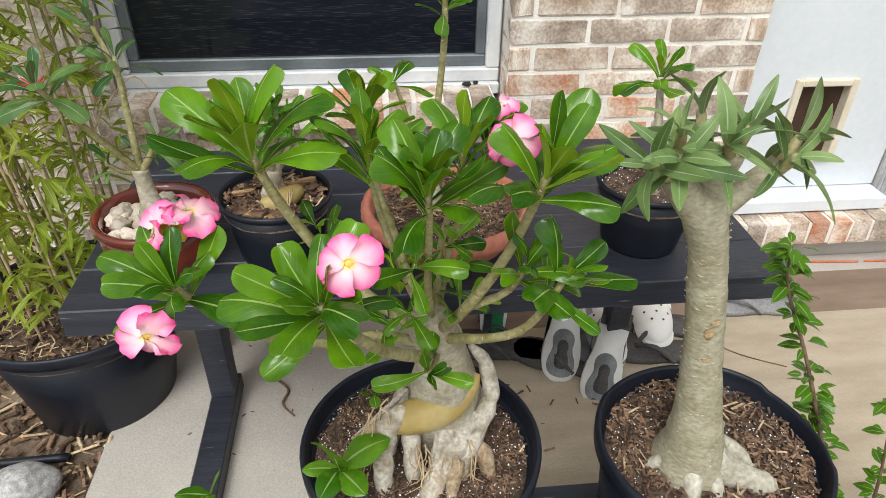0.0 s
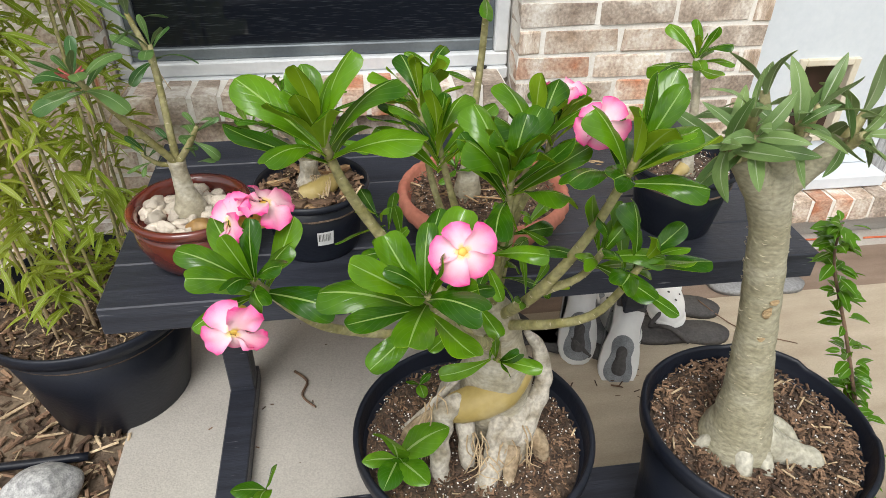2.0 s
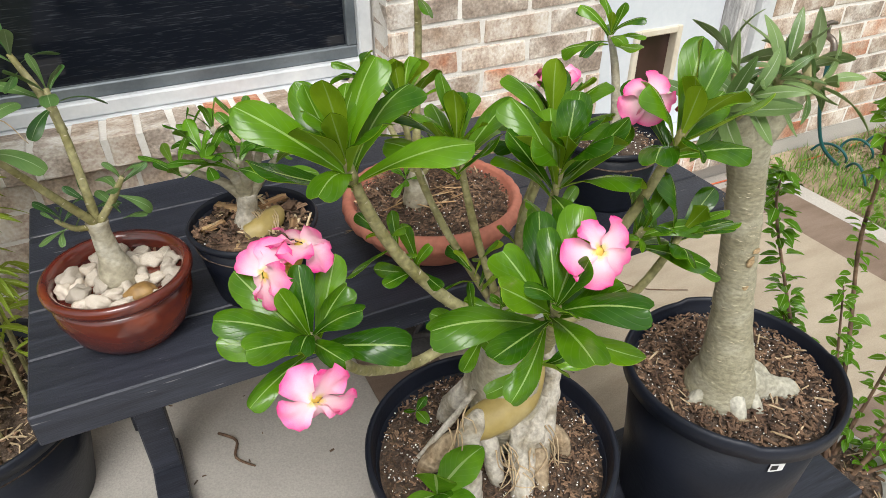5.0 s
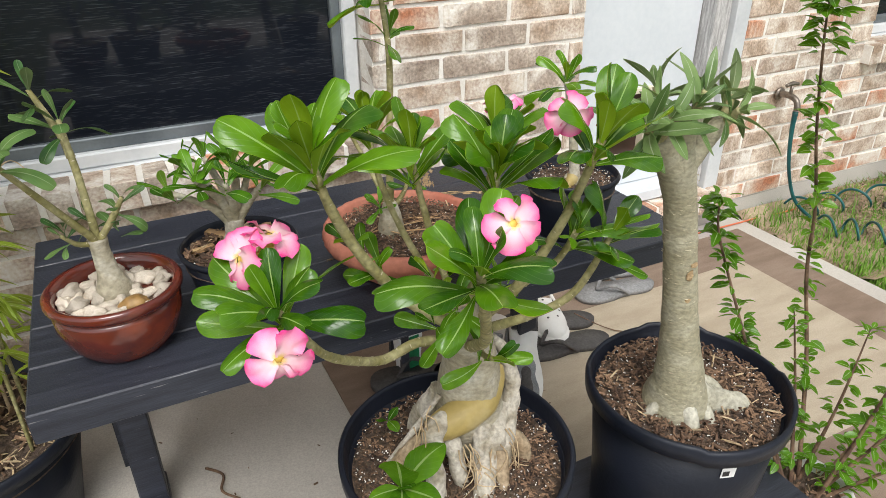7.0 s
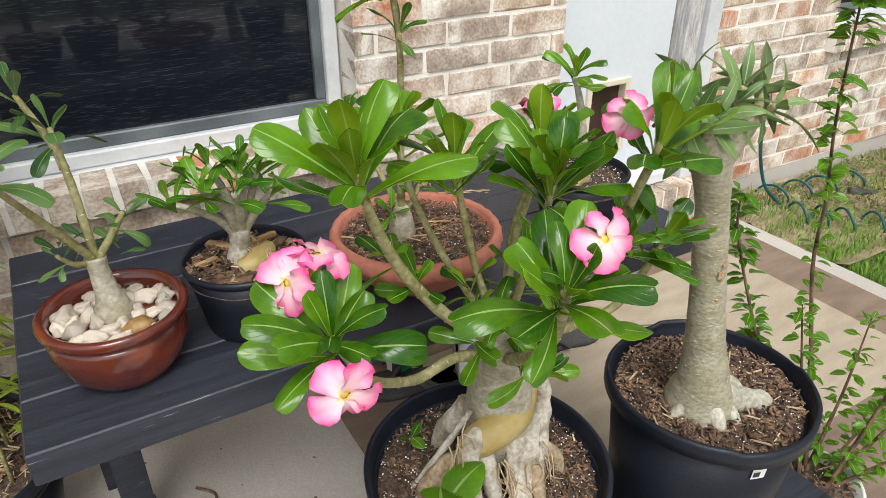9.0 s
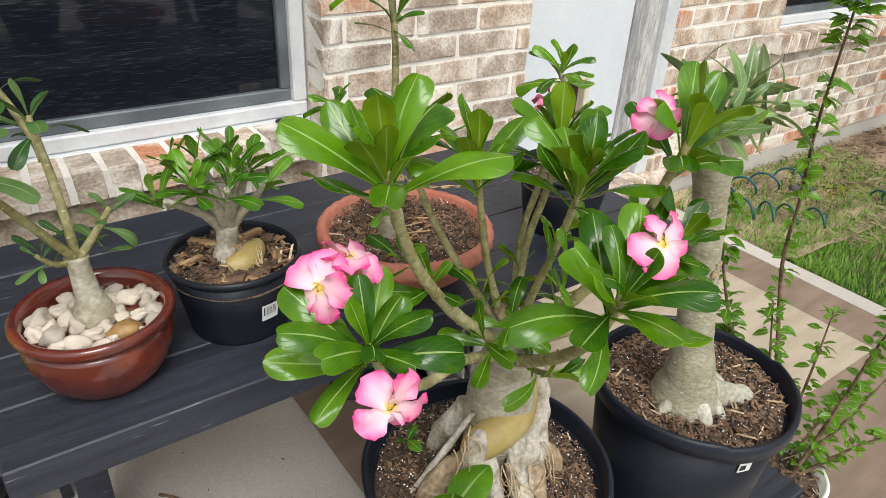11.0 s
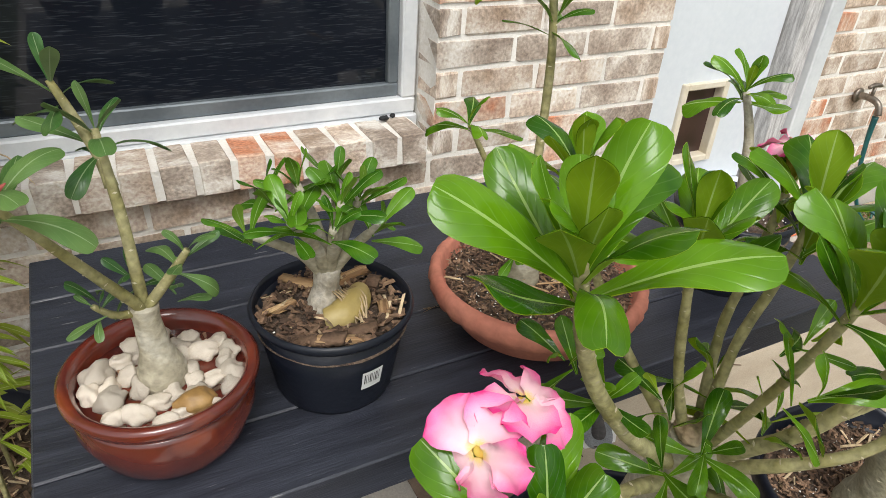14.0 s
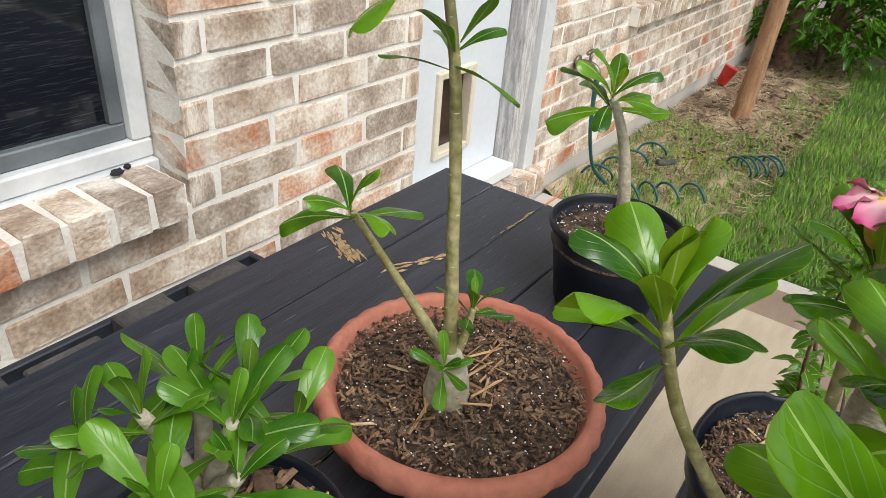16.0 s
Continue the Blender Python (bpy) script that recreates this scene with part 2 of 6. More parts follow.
M = {
    "brick": mat("brick", (0.38, 0.275, 0.195), (0.76, 0.69, 0.60), 0.9, 13, 130, 0.7, third=(0.56, 0.45, 0.36), per_object=0.14, mott=0.8),
    "brick_grey": mat("brick_grey", (0.30, 0.235, 0.185), (0.75, 0.70, 0.63), 0.9, 12, 130, 0.7, third=(0.47, 0.39, 0.32), per_object=0.12, mott=0.8),
    "brick_red": mat("brick_red", (0.50, 0.20, 0.105), (0.78, 0.70, 0.61), 0.9, 11, 130, 0.7, third=(0.6, 0.41, 0.3), per_object=0.15, mott=0.8),
    "mortar": mat("mortar", (0.74, 0.70, 0.64), (0.85, 0.82, 0.76), 0.95, 12, 150, 0.5),
    "concrete": mat("concrete", (0.42, 0.39, 0.35), (0.52, 0.49, 0.44), 0.9, 3, 260, 0.25, mott=0.3),
    "rug_tan": mat("rug_tan", (0.40, 0.33, 0.24), (0.48, 0.41, 0.31), 0.95, 5, 260, 0.5, stretch=(1, 4, 1), mott=0.3),
    "rug_brown": mat("rug_brown", (0.20, 0.14, 0.10), (0.27, 0.2, 0.15), 0.95, 5, 260, 0.5, stretch=(1, 4, 1), mott=0.3),
    "black_wood": mat("black_wood", (0.020, 0.022, 0.031), (0.037, 0.041, 0.056), 0.44, 6, 60, 0.25, stretch=(0.6, 9, 9), spec=0.4),
    "worn_wood": mat("worn_wood", (0.3, 0.2, 0.1), (0.5, 0.36, 0.2), 0.85, 20, 90, 0.6, stretch=(2, 8, 8)),
    "black_plastic": mat("black_plastic", (0.006, 0.008, 0.014), (0.013, 0.016, 0.026), 0.4, 7, 130, 0.15, mott=0.15, spec=0.32),
    "glaze_red": mat("glaze_red", (0.13, 0.018, 0.008), (0.21, 0.038, 0.012), 0.16, 12, 60, 0.1, third=(0.1, 0.02, 0.014), coat=0.6, mott=0.15),
    "terracotta": mat("terracotta", (0.40, 0.13, 0.085), (0.47, 0.18, 0.12), 0.8, 14, 120, 0.2, mott=0.3),
    "white_pot": mat("white_pot", (0.7, 0.68, 0.66), (0.8, 0.78, 0.76), 0.4, 9, 90, 0.05, mott=0.15),
    "soil": mat("soil", (0.05, 0.033, 0.025), (0.15, 0.105, 0.075), 0.95, 60, 260, 1.0),
    "bark_chip": mat("bark_chip", (0.085, 0.048, 0.03), (0.21, 0.13, 0.08), 0.9, 25, 160, 0.6, island=0.65),
    "straw": mat("straw", (0.36, 0.26, 0.15), (0.54, 0.42, 0.27), 0.9, 25, 160, 0.4, island=0.4),
    "wood_chip": mat("wood_chip", (0.24, 0.13, 0.06), (0.5, 0.34, 0.18), 0.85, 30, 120, 0.6, stretch=(0.4, 5, 3), third=(0.36, 0.22, 0.11), per_object=0.3),
    "perlite": mat("perlite", (0.7, 0.68, 0.64), (0.85, 0.83, 0.8), 0.9, 60, 200, 0.2),
    "trunk": mat("trunk", (0.30, 0.27, 0.19), (0.47, 0.44, 0.36), 0.75, 26, 150, 0.5, stretch=(1, 1, 1.4), third=(0.38, 0.34, 0.25), mott=0.6),
    "trunk_tree": mat("trunk_tree", (0.29, 0.265, 0.175), (0.38, 0.355, 0.26), 0.75, 22, 150, 0.5, stretch=(1, 1, 1.7), third=(0.33, 0.305, 0.21), mott=0.6),
    "root": mat("root", (0.30, 0.26, 0.19), (0.56, 0.52, 0.45), 0.75, 34, 170, 0.6, third=(0.46, 0.42, 0.35), mott=0.75),
    "root_tree": mat("root_tree", (0.36, 0.34, 0.26), (0.5, 0.48, 0.4), 0.75, 30, 160, 0.5, mott=0.7),
    "root_skin": mat("root_skin", (0.26, 0.18, 0.10), (0.42, 0.33, 0.22), 0.8, 40, 160, 0.6, mott=0.7),
    "leaf_back": leaf_mat("leaf_back", (0.24, 0.40, 0.012), (0.38, 0.54, 0.025), (0.46, 0.6, 0.2), 0.45),
    "pale_back": leaf_mat("pale_back", (0.2, 0.29, 0.12), (0.31, 0.4, 0.2), (0.5, 0.57, 0.38), 0.5),
    "small_back": leaf_mat("small_back", (0.13, 0.27, 0.02), (0.24, 0.41, 0.05), (0.38, 0.5, 0.2), 0.45),
    "grey_back": leaf_mat("grey_back", (0.12, 0.18, 0.08), (0.2, 0.27, 0.13), (0.34, 0.4, 0.26), 0.5),
    "caudex": mat("caudex", (0.36, 0.27, 0.09), (0.46, 0.37, 0.18), 0.5, 18, 140, 0.2, third=(0.4, 0.3, 0.1), mott=0.15),
    "stem": mat("stem", (0.20, 0.18, 0.06), (0.36, 0.33, 0.17), 0.65, 34, 150, 0.5, mott=0.75),
    "scar": mat("scar", (0.42, 0.36, 0.24), (0.58, 0.52, 0.38), 0.8, 60, 200, 0.3),
    "leaf": leaf_mat("leaf", (0.028, 0.115, 0.003), (0.15, 0.34, 0.010), (0.42, 0.58, 0.18), 0.17),
    "leaf_pale": leaf_mat("leaf_pale", (0.12, 0.22, 0.065), (0.28, 0.41, 0.15), (0.5, 0.57, 0.4), 0.32),
    "leaf_small": leaf_mat("leaf_small", (0.035, 0.14, 0.005), (0.14, 0.33, 0.016), (0.34, 0.48, 0.16), 0.24),
    "leaf_grey": leaf_mat("leaf_grey", (0.045, 0.14, 0.03), (0.15, 0.27, 0.075), (0.34, 0.44, 0.24), 0.28),
    "bamboo": leaf_mat("bamboo", (0.20, 0.29, 0.02), (0.58, 0.58, 0.09), (0.45, 0.48, 0.2), 0.5),
    "petal": petal_mat(),
    "throat": mat("throat", (0.7, 0.4, 0.05), (0.82, 0.58, 0.12), 0.55, 40, 120, 0.1),
    "bud": mat("bud", (0.32, 0.05, 0.045), (0.45, 0.11, 0.09), 0.5, 40, 120, 0.1),
    "pebble": mat("pebble", (0.40, 0.32, 0.23), (0.72, 0.66, 0.58), 0.6, 45, 140, 0.3, third=(0.62, 0.55, 0.46), per_object=0.28),
    "pebble_brown": mat("pebble_brown", (0.26, 0.14, 0.04), (0.36, 0.22, 0.08), 0.5, 20, 120, 0.2),
    "granite": mat("granite", (0.26, 0.26, 0.26), (0.5, 0.5, 0.49), 0.85, 90, 300, 0.3),
    "white_paint": mat("white_paint", (0.64, 0.68, 0.72), (0.70, 0.735, 0.77), 0.35, 2, 60, 0.04, mott=0.15),
    "frame_white": mat("frame_white", (0.56, 0.58, 0.6), (0.66, 0.68, 0.69), 0.45, 10, 90, 0.08, mott=0.15),
    "alu": mat("alu", (0.12, 0.14, 0.155), (0.18, 0.205, 0.22), 0.4, 10, 120, 0.08, metal=0.3, mott=0.15),
    "weathered": mat("weathered", (0.34, 0.33, 0.32), (0.62, 0.61, 0.6), 0.85, 20, 120, 0.4, stretch=(6, 6, 0.7)),
    "cream": mat("cream", (0.62, 0.55, 0.42), (0.7, 0.64, 0.52), 0.5, 12, 90, 0.08, mott=0.15),
    "flap": mat("flap", (0.03, 0.016, 0.012), (0.06, 0.03, 0.024), 0.3, 8, 60, 0.05, mott=0.15),
    "dark": mat("dark", (0.01, 0.011, 0.014), (0.02, 0.021, 0.024), 0.8, 5, 200, 0.2),
    "hose": mat("hose", (0.006, 0.07, 0.075), (0.012, 0.11, 0.11), 0.35, 12, 90, 0.05, mott=0.15),
    "grass": mat("grass", (0.09, 0.21, 0.02), (0.19, 0.36, 0.04), 0.8, 3, 60, 0.2),
    "dry": mat("dry", (0.22, 0.155, 0.10), (0.42, 0.33, 0.22), 0.95, 9, 90, 0.5, island=0.35),
    "earth": mat("earth", (0.1, 0.07, 0.05), (0.24, 0.18, 0.12), 0.95, 7, 120, 0.8),
    "lawn": mat("lawn", (0.05, 0.09, 0.02), (0.13, 0.13, 0.05), 0.95, 1.5, 90, 0.8),
    "post": mat("post", (0.24, 0.12, 0.06), (0.38, 0.22, 0.12), 0.85, 12, 80, 0.4, stretch=(6, 6, 0.8)),
    "red_plastic": mat("red_plastic", (0.5, 0.02, 0.02), (0.6, 0.04, 0.03), 0.4, 12, 80, 0.05),
    "cloth_white": mat("cloth_white", (0.6, 0.6, 0.6), (0.76, 0.76, 0.75), 0.8, 20, 300, 0.3),
    "cloth_grey": mat("cloth_grey", (0.16, 0.17, 0.18), (0.28, 0.29, 0.3), 0.8, 20, 300, 0.3),
    "rubber_grey": mat("rubber_grey", (0.2, 0.2, 0.2), (0.27, 0.27, 0.27), 0.85, 14, 160, 0.3),
    "rubber_dark": mat("rubber_dark", (0.05, 0.045, 0.045), (0.09, 0.085, 0.08), 0.85, 14, 160, 0.3),
    "foam_white": mat("foam_white", (0.7, 0.69, 0.66), (0.8, 0.79, 0.76), 0.6, 14, 120, 0.05, mott=0.15),
    "green_print": mat("green_print", (0.01, 0.16, 0.06), (0.02, 0.22, 0.09), 0.5, 14, 90, 0.05),
    "paper": mat("paper", (0.72, 0.72, 0.72), (0.8, 0.8, 0.8), 0.6, 14, 90, 0.05, mott=0.15),
    "ink": mat("ink", (0.01, 0.01, 0.01), (0.02, 0.02, 0.02), 0.6, 14, 90, 0.05),
    "brass": mat("brass", (0.2, 0.17, 0.14), (0.32, 0.28, 0.24), 0.4, 20, 120, 0.1, metal=0.9),
    "orange": mat("orange", (0.6, 0.13, 0.05), (0.7, 0.2, 0.09), 0.7, 12, 80, 0.1),
}
glass = bpy.data.materials.new("window_glass")
glass.use_nodes = True
gp = glass.node_tree.nodes["Principled BSDF"]
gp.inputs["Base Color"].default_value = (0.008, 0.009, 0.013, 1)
gp.inputs["Roughness"].default_value = 0.04
gp.inputs["IOR"].default_value = 1.44
M["glass"] = glass
gn, gl = glass.node_tree.nodes, glass.node_tree.links
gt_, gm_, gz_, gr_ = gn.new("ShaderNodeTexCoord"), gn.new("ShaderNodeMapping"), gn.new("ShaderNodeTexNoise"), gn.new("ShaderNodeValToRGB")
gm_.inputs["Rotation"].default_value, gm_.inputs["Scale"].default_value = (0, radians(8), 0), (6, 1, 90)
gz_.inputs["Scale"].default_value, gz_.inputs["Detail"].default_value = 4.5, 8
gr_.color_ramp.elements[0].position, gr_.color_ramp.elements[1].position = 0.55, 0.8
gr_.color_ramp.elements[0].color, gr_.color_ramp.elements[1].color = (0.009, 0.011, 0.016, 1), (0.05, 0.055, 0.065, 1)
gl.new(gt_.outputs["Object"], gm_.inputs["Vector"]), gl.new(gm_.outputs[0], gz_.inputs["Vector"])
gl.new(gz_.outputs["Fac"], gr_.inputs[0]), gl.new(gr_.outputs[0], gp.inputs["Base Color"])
bw = M["black_wood"].node_tree
bn = bw.nodes.new("ShaderNodeTexNoise")
bn.inputs["Scale"].default_value, bn.inputs["Detail"].default_value = 42, 6
bm_ = bw.nodes.new("ShaderNodeMapping")
bm_.inputs["Scale"].default_value = (0.5, 7, 7)
bt = bw.nodes.new("ShaderNodeTexCoord")
bw.links.new(bt.outputs["Object"], bm_.inputs["Vector"])
bw.links.new(bm_.outputs[0], bn.inputs["Vector"])
bram = bw.nodes.new("ShaderNodeValToRGB")
bram.color_ramp.elements[0].position, bram.color_ramp.elements[1].position = 0.68, 0.74
bw.links.new(bn.outputs["Fac"], bram.inputs[0])
bmix = bw.nodes.new("ShaderNodeMix")
bmix.data_type = "RGBA"
bmix.inputs[7].default_value = (0.2, 0.2, 0.21, 1)
bp_ = bw.nodes["Principled BSDF"]
old = bp_.inputs["Base Color"].links[0].from_socket
bw.links.new(bram.outputs[0], bmix.inputs[0])
bw.links.new(old, bmix.inputs[6])
bw.links.new(bmix.outputs[2], bp_.inputs["Base Color"])


# ---------------------------------------------------------------- mesh helpers
def obj(name, bm, material, parent=None, smooth=True):
    me = bpy.data.meshes.new(name)
    bm.normal_update()
    bm.to_mesh(me)
    bm.free()
    if smooth:
        me.polygons.foreach_set("use_smooth", [True] * len(me.polygons))
    me.materials.append(M[material])
    ob = new(name, me)
    if parent is not None:
        ob.parent = parent
    return ob


def part(name, bm, material, parent, label="", smooth=True):
    ob = obj(name, bm, material, parent, smooth)
    if label:
        ob["label"] = label
    return ob


def thing(name, at, label, category, group="", kind=""):
    ob = new(name)
    ob.empty_display_size = 0.02
    ob.matrix_basis = at if isinstance(at, Matrix) else Matrix.Translation(at)
    return tagged(ob, label, category, group, kind)


def box(x0, x1, y0, y1, z0, z1, bevel=0.0, bm=None, seg=1):
    b = bm or bmesh.new()
    r = bmesh.ops.create_cube(b, size=1.0, matrix=Matrix.LocRotScale(((x0 + x1) / 2, (y0 + y1) / 2, (z0 + z1) / 2), None, (x1 - x0, y1 - y0, z1 - z0)))
    if bevel:
        es = list({e for v in r["verts"] for e in v.link_edges})
        bmesh.ops.bevel(b, geom=es, offset=bevel, segments=seg, affect="EDGES")
    return b


def lathe(profile, n=48, wob=0.0, seed=0, cap=True):
    """Turned about z from (radius, height) pairs."""
    b = bmesh.new()
    rings = []
    for r, z in profile:
        ring = []
        for i in range(n):
            a = 2 * math.pi * i / n
            q = r * (1 + wob * noise.noise((math.cos(a) * 1.5 + seed, math.sin(a) * 1.5, z * 6)))
            ring.append(b.verts.new((q * math.cos(a), q * math.sin(a), z)))
        rings.append(ring)
    for p, q in zip(rings, rings[1:]):
        for i in range(n):
            b.faces.new((p[i], p[(i + 1) % n], q[(i + 1) % n], q[i]))
    if cap:
        b.faces.new(list(reversed(rings[0])))
        b.faces.new(rings[-1])
    return b


def curve_points(pts, steps=6):
    """A smooth line through (x, y, z, radius) rows."""
    p = [Vector(q[:3]) for q in pts]
    r = [q[3] for q in pts]
    out = []
    for i in range(len(p) - 1):
        a, b, c, d = p[max(i - 1, 0)], p[i], p[i + 1], p[min(i + 2, len(p) - 1)]
        for k in range(steps):
            t = k / steps
            out.append((0.5 * ((2 * b) + (c - a) * t + (2 * a - 5 * b + 4 * c - d) * t * t + (3 * b - a - 3 * c + d) * t ** 3), r[i] + (r[i + 1] - r[i]) * t))
    out.append((p[-1], r[-1]))
    return out


def tube(pts, n=12, steps=6, lump=0.0, seed=0, bm=None, freq=40, rings_at=0.0):
    """A closed limb through (x, y, z, radius) rows, a little lumpy, with leaf scars as slight rings."""
    b = bm or bmesh.new()
    line = curve_points(pts, steps)
    ax = (line[1][0] - line[0][0]).normalized()
    side = ax.orthogonal().normalized()
    prev, run = None, 0.0
    for i, (c, r) in enumerate(line):
        d = (line[min(i + 1, len(line) - 1)][0] - line[max(i - 1, 0)][0]).normalized()
        side = (side - d * side.dot(d)).normalized()
        up = d.cross(side)
        ring = []
        for k in range(n):
            a = 2 * math.pi * k / n
            o = side * math.cos(a) + up * math.sin(a)
            q = r * (1 + lump * noise.noise((c + o * r) * freq + Vector((seed, 0, 0))))
            if rings_at and (i % 3 == 0):
                q *= 1 + rings_at
            ring.append(b.verts.new(c + o * q))
        if prev:
            for k in range(n):
                b.faces.new((prev[k], prev[(k + 1) % n], ring[(k + 1) % n], ring[k]))
        else:
            b.faces.new(list(reversed(ring)))
        prev = ring
    b.faces.new(prev)
    return b


def blob(rx, ry, rz, rough=0.15, seed=0, sub=2, freq=1.6):
    b = bmesh.new()
    bmesh.ops.create_icosphere(b, subdivisions=sub, radius=1.0)
    for v in b.verts:
        k = 1 + rough * noise.noise(v.co * freq + Vector((seed * 3.1, seed * 1.7, 0)))
        v.co = Vector((v.co.x * rx * k, v.co.y * ry * k, v.co.z * rz * k))
    return b


def raw(name, verts, faces, material, smooth=False, parent=None):
    me = bpy.data.meshes.new(name)
    me.from_pydata(verts, [], faces)
    me.materials.append(M[material])
    if smooth:
        me.polygons.foreach_set("use_smooth", [True] * len(me.polygons))
    ob = new(name, me)
    ob.parent = parent
    return ob


# ---------------------------------------------------------------- leaves and flowers
def leaf_mesh(name, material, width=0.38, fold=0.22, droop=0.35, wide_at=0.66, tip=0.9, wave=0.0, seed=0, nu=6, nv=12, curl=0.3, under=""):
    """A leaf 1 long along x, with stalk end at the origin; breadth along y, upper side +z."""
    b = bmesh.new()
    uvl = b.loops.layers.uv.new("UVMap")
    grid, uvs = [], {}
    for j in range(nv + 1):
        v = 1 - (1 - j / nv) ** 1.7
        if wide_at > 0.59:
            w = width * 0.5 * 1.54 * (0.06 + v ** 1.35) * max(0.0, 1 - v ** 3.6) ** 0.5
        else:
            w = width * 0.5 * (max(0.0, math.sin(math.pi * v ** (math.log(0.5) / math.log(wide_at)))) ** 0.75) + 0.012 * (1 - v)
        ang = -droop * v * 1.2
        x, z = v * (1 - 0.16 * abs(droop) * v * v), -droop * 0.55 * (0.4 * v * v + 0.6 * v ** 3.5)
        row = []
        for i in range(nu + 1):
            u = 2 * i / nu - 1
            k = u * w
            zz = z + abs(k) * fold * (1.3 - 1.2 * v) - (u * u) * w * (0.1 + curl * v * v) + wave * w * math.sin(v * 11 + seed + u * 2) * abs(u)
            vert = b.verts.new((x - abs(k) * fold * 0.1, k, zz))
            uvs[vert] = (i / nu, v)
            row.append(vert)
        grid.append(row)
    for j in range(nv):
        for i in range(nu):
            f = b.faces.new((grid[j][i], grid[j + 1][i], grid[j + 1][i + 1], grid[j][i + 1]))
            for lp in f.loops:
                lp[uvl].uv = uvs[lp.vert]
            f.smooth = True
    bmesh.ops.remove_doubles(b, verts=b.verts, dist=0.0008)
    if under:
        b.normal_update()
        lower = bmesh.ops.duplicate(b, geom=b.verts[:] + b.edges[:] + b.faces[:])["geom"]
        for g in lower:
            if isinstance(g, bmesh.types.BMVert):
                g.co = g.co - g.normal * 0.006 * (1 if g.normal.z > 0 else -1)
            elif isinstance(g, bmesh.types.BMFace):
                g.material_index = 1
    me = bpy.data.meshes.new(name)
    b.to_mesh(me)
    b.free()
    me.materials.append(M[material])
    if under:
        me.materials.append(M[under])
    return me


LEAF = [leaf_mesh("leaf", "leaf", w, f, d, wide_at=0.68, wave=wv, seed=k, curl=c, under="leaf_back") for k, (w, f, d, wv, c) in enumerate(((0.35, 0.55, 0.22, 0.06, 0.45), (0.38, 0.45, 0.42, 0.1, 0.8), (0.33, 0.65, 0.05, 0.06, 0.3), (0.39, 0.40, 0.55, 0.11, 1.0), (0.35, 0.55, -0.15, 0.09, 0.25), (0.34, 0.7, 0.35, 0.11, 0.6), (0.40, 0.38, 0.3, 0.14, 1.1), (0.31, 0.5, 0.6, 0.07, 0.7)))]
PALE = [leaf_mesh("leaf", "leaf_pale", w, f, d * 0.75, wide_at=0.52, wave=wv, seed=k, curl=0.3, under="pale_back") for k, (w, f, d, wv) in enumerate(((0.21, 0.6, 0.5, 0.04), (0.24, 0.45, 0.8, 0.06), (0.18, 0.7, 0.3, 0.03), (0.21, 0.8, 0.0, 0.03), (0.25, 0.5, 0.9, 0.08)))]
SMALL = [leaf_mesh("leaf", "leaf_small", w, f, d, wide_at=0.62, wave=0.05, seed=k, curl=0.4, under="small_back") for k, (w, f, d) in enumerate(((0.33, 0.45, 0.2), (0.36, 0.38, 0.4), (0.31, 0.55, 0.0), (0.34, 0.4, 0.3)))]
GREY = [leaf_mesh("leaf", "leaf_grey", w, f, d, wide_at=0.6, wave=0.05, seed=k, curl=0.3, under="grey_back") for k, (w, f, d) in enumerate(((0.34, 0.35, 0.3), (0.38, 0.28, 0.7), (0.30, 0.45, 0.1)))]
SHORT = [leaf_mesh("leaf", "leaf_small", w, 0.2, d, wide_at=0.55, wave=0.08, seed=k) for k, (w, d) in enumerate(((0.55, 0.3), (0.6, 0.5)))]


def frame_of(axis):
    z = Vector(axis).normalized()
    x = z.orthogonal().normalized()
    return Matrix((x, z.cross(x), z)).transposed().to_4x4()


def put_leaf(plant, meshes, at, direction, length, rnd, roll=0.0, up=Vector((0, 0, 1))):
    """One leaf from its stalk point along a direction, its upper side turned up."""
    x = Vector(direction).normalized()
    z = up - x * up.dot(x)
    z = z.normalized() if z.length > 0.05 else x.orthogonal().normalized()
    m = Matrix((x, z.cross(x), z)).transposed().to_4x4() @ Matrix.Rotation(roll, 4, "X")
    ob = new("leaf", rnd.choice(meshes))
    ob.parent = plant
    ob.matrix_basis = Matrix.Translation(at) @ m @ Matrix.Diagonal((length, length * rnd.uniform(0.9, 1.12), length, 1))
    return ob


def rosette(plant, meshes, at, axis, count, length, rnd, low=-5, high=75, back=0.03, rise=1.1, clear=None):
    """Leaves in a spiral round a shoot's tip: the outer ones low and long, the inner ones steep and short."""
    f = frame_of(axis)
    at, axis = Vector(at), Vector(axis).normalized()
    turn = rnd.uniform(0, 6.28)
    for i in range(count):
        k = i / max(1, count - 1)
        az = turn + i * 2.39996 + rnd.uniform(-0.25, 0.25)
        el = radians(low + (high - low) * k ** rise + rnd.uniform(-9, 9))
        d = f @ Vector((math.cos(az) * math.cos(el), math.sin(az) * math.cos(el), math.sin(el)))
        size = length * (1.0 - 0.32 * k ** 3) * rnd.uniform(0.72, 1.12)
        if clear is not None and d.normalized().dot(clear) > 0.8:
            continue
        put_leaf(plant, meshes, at - axis * back * (1 - k), d, size, rnd, rnd.uniform(-0.5, 0.5), axis)


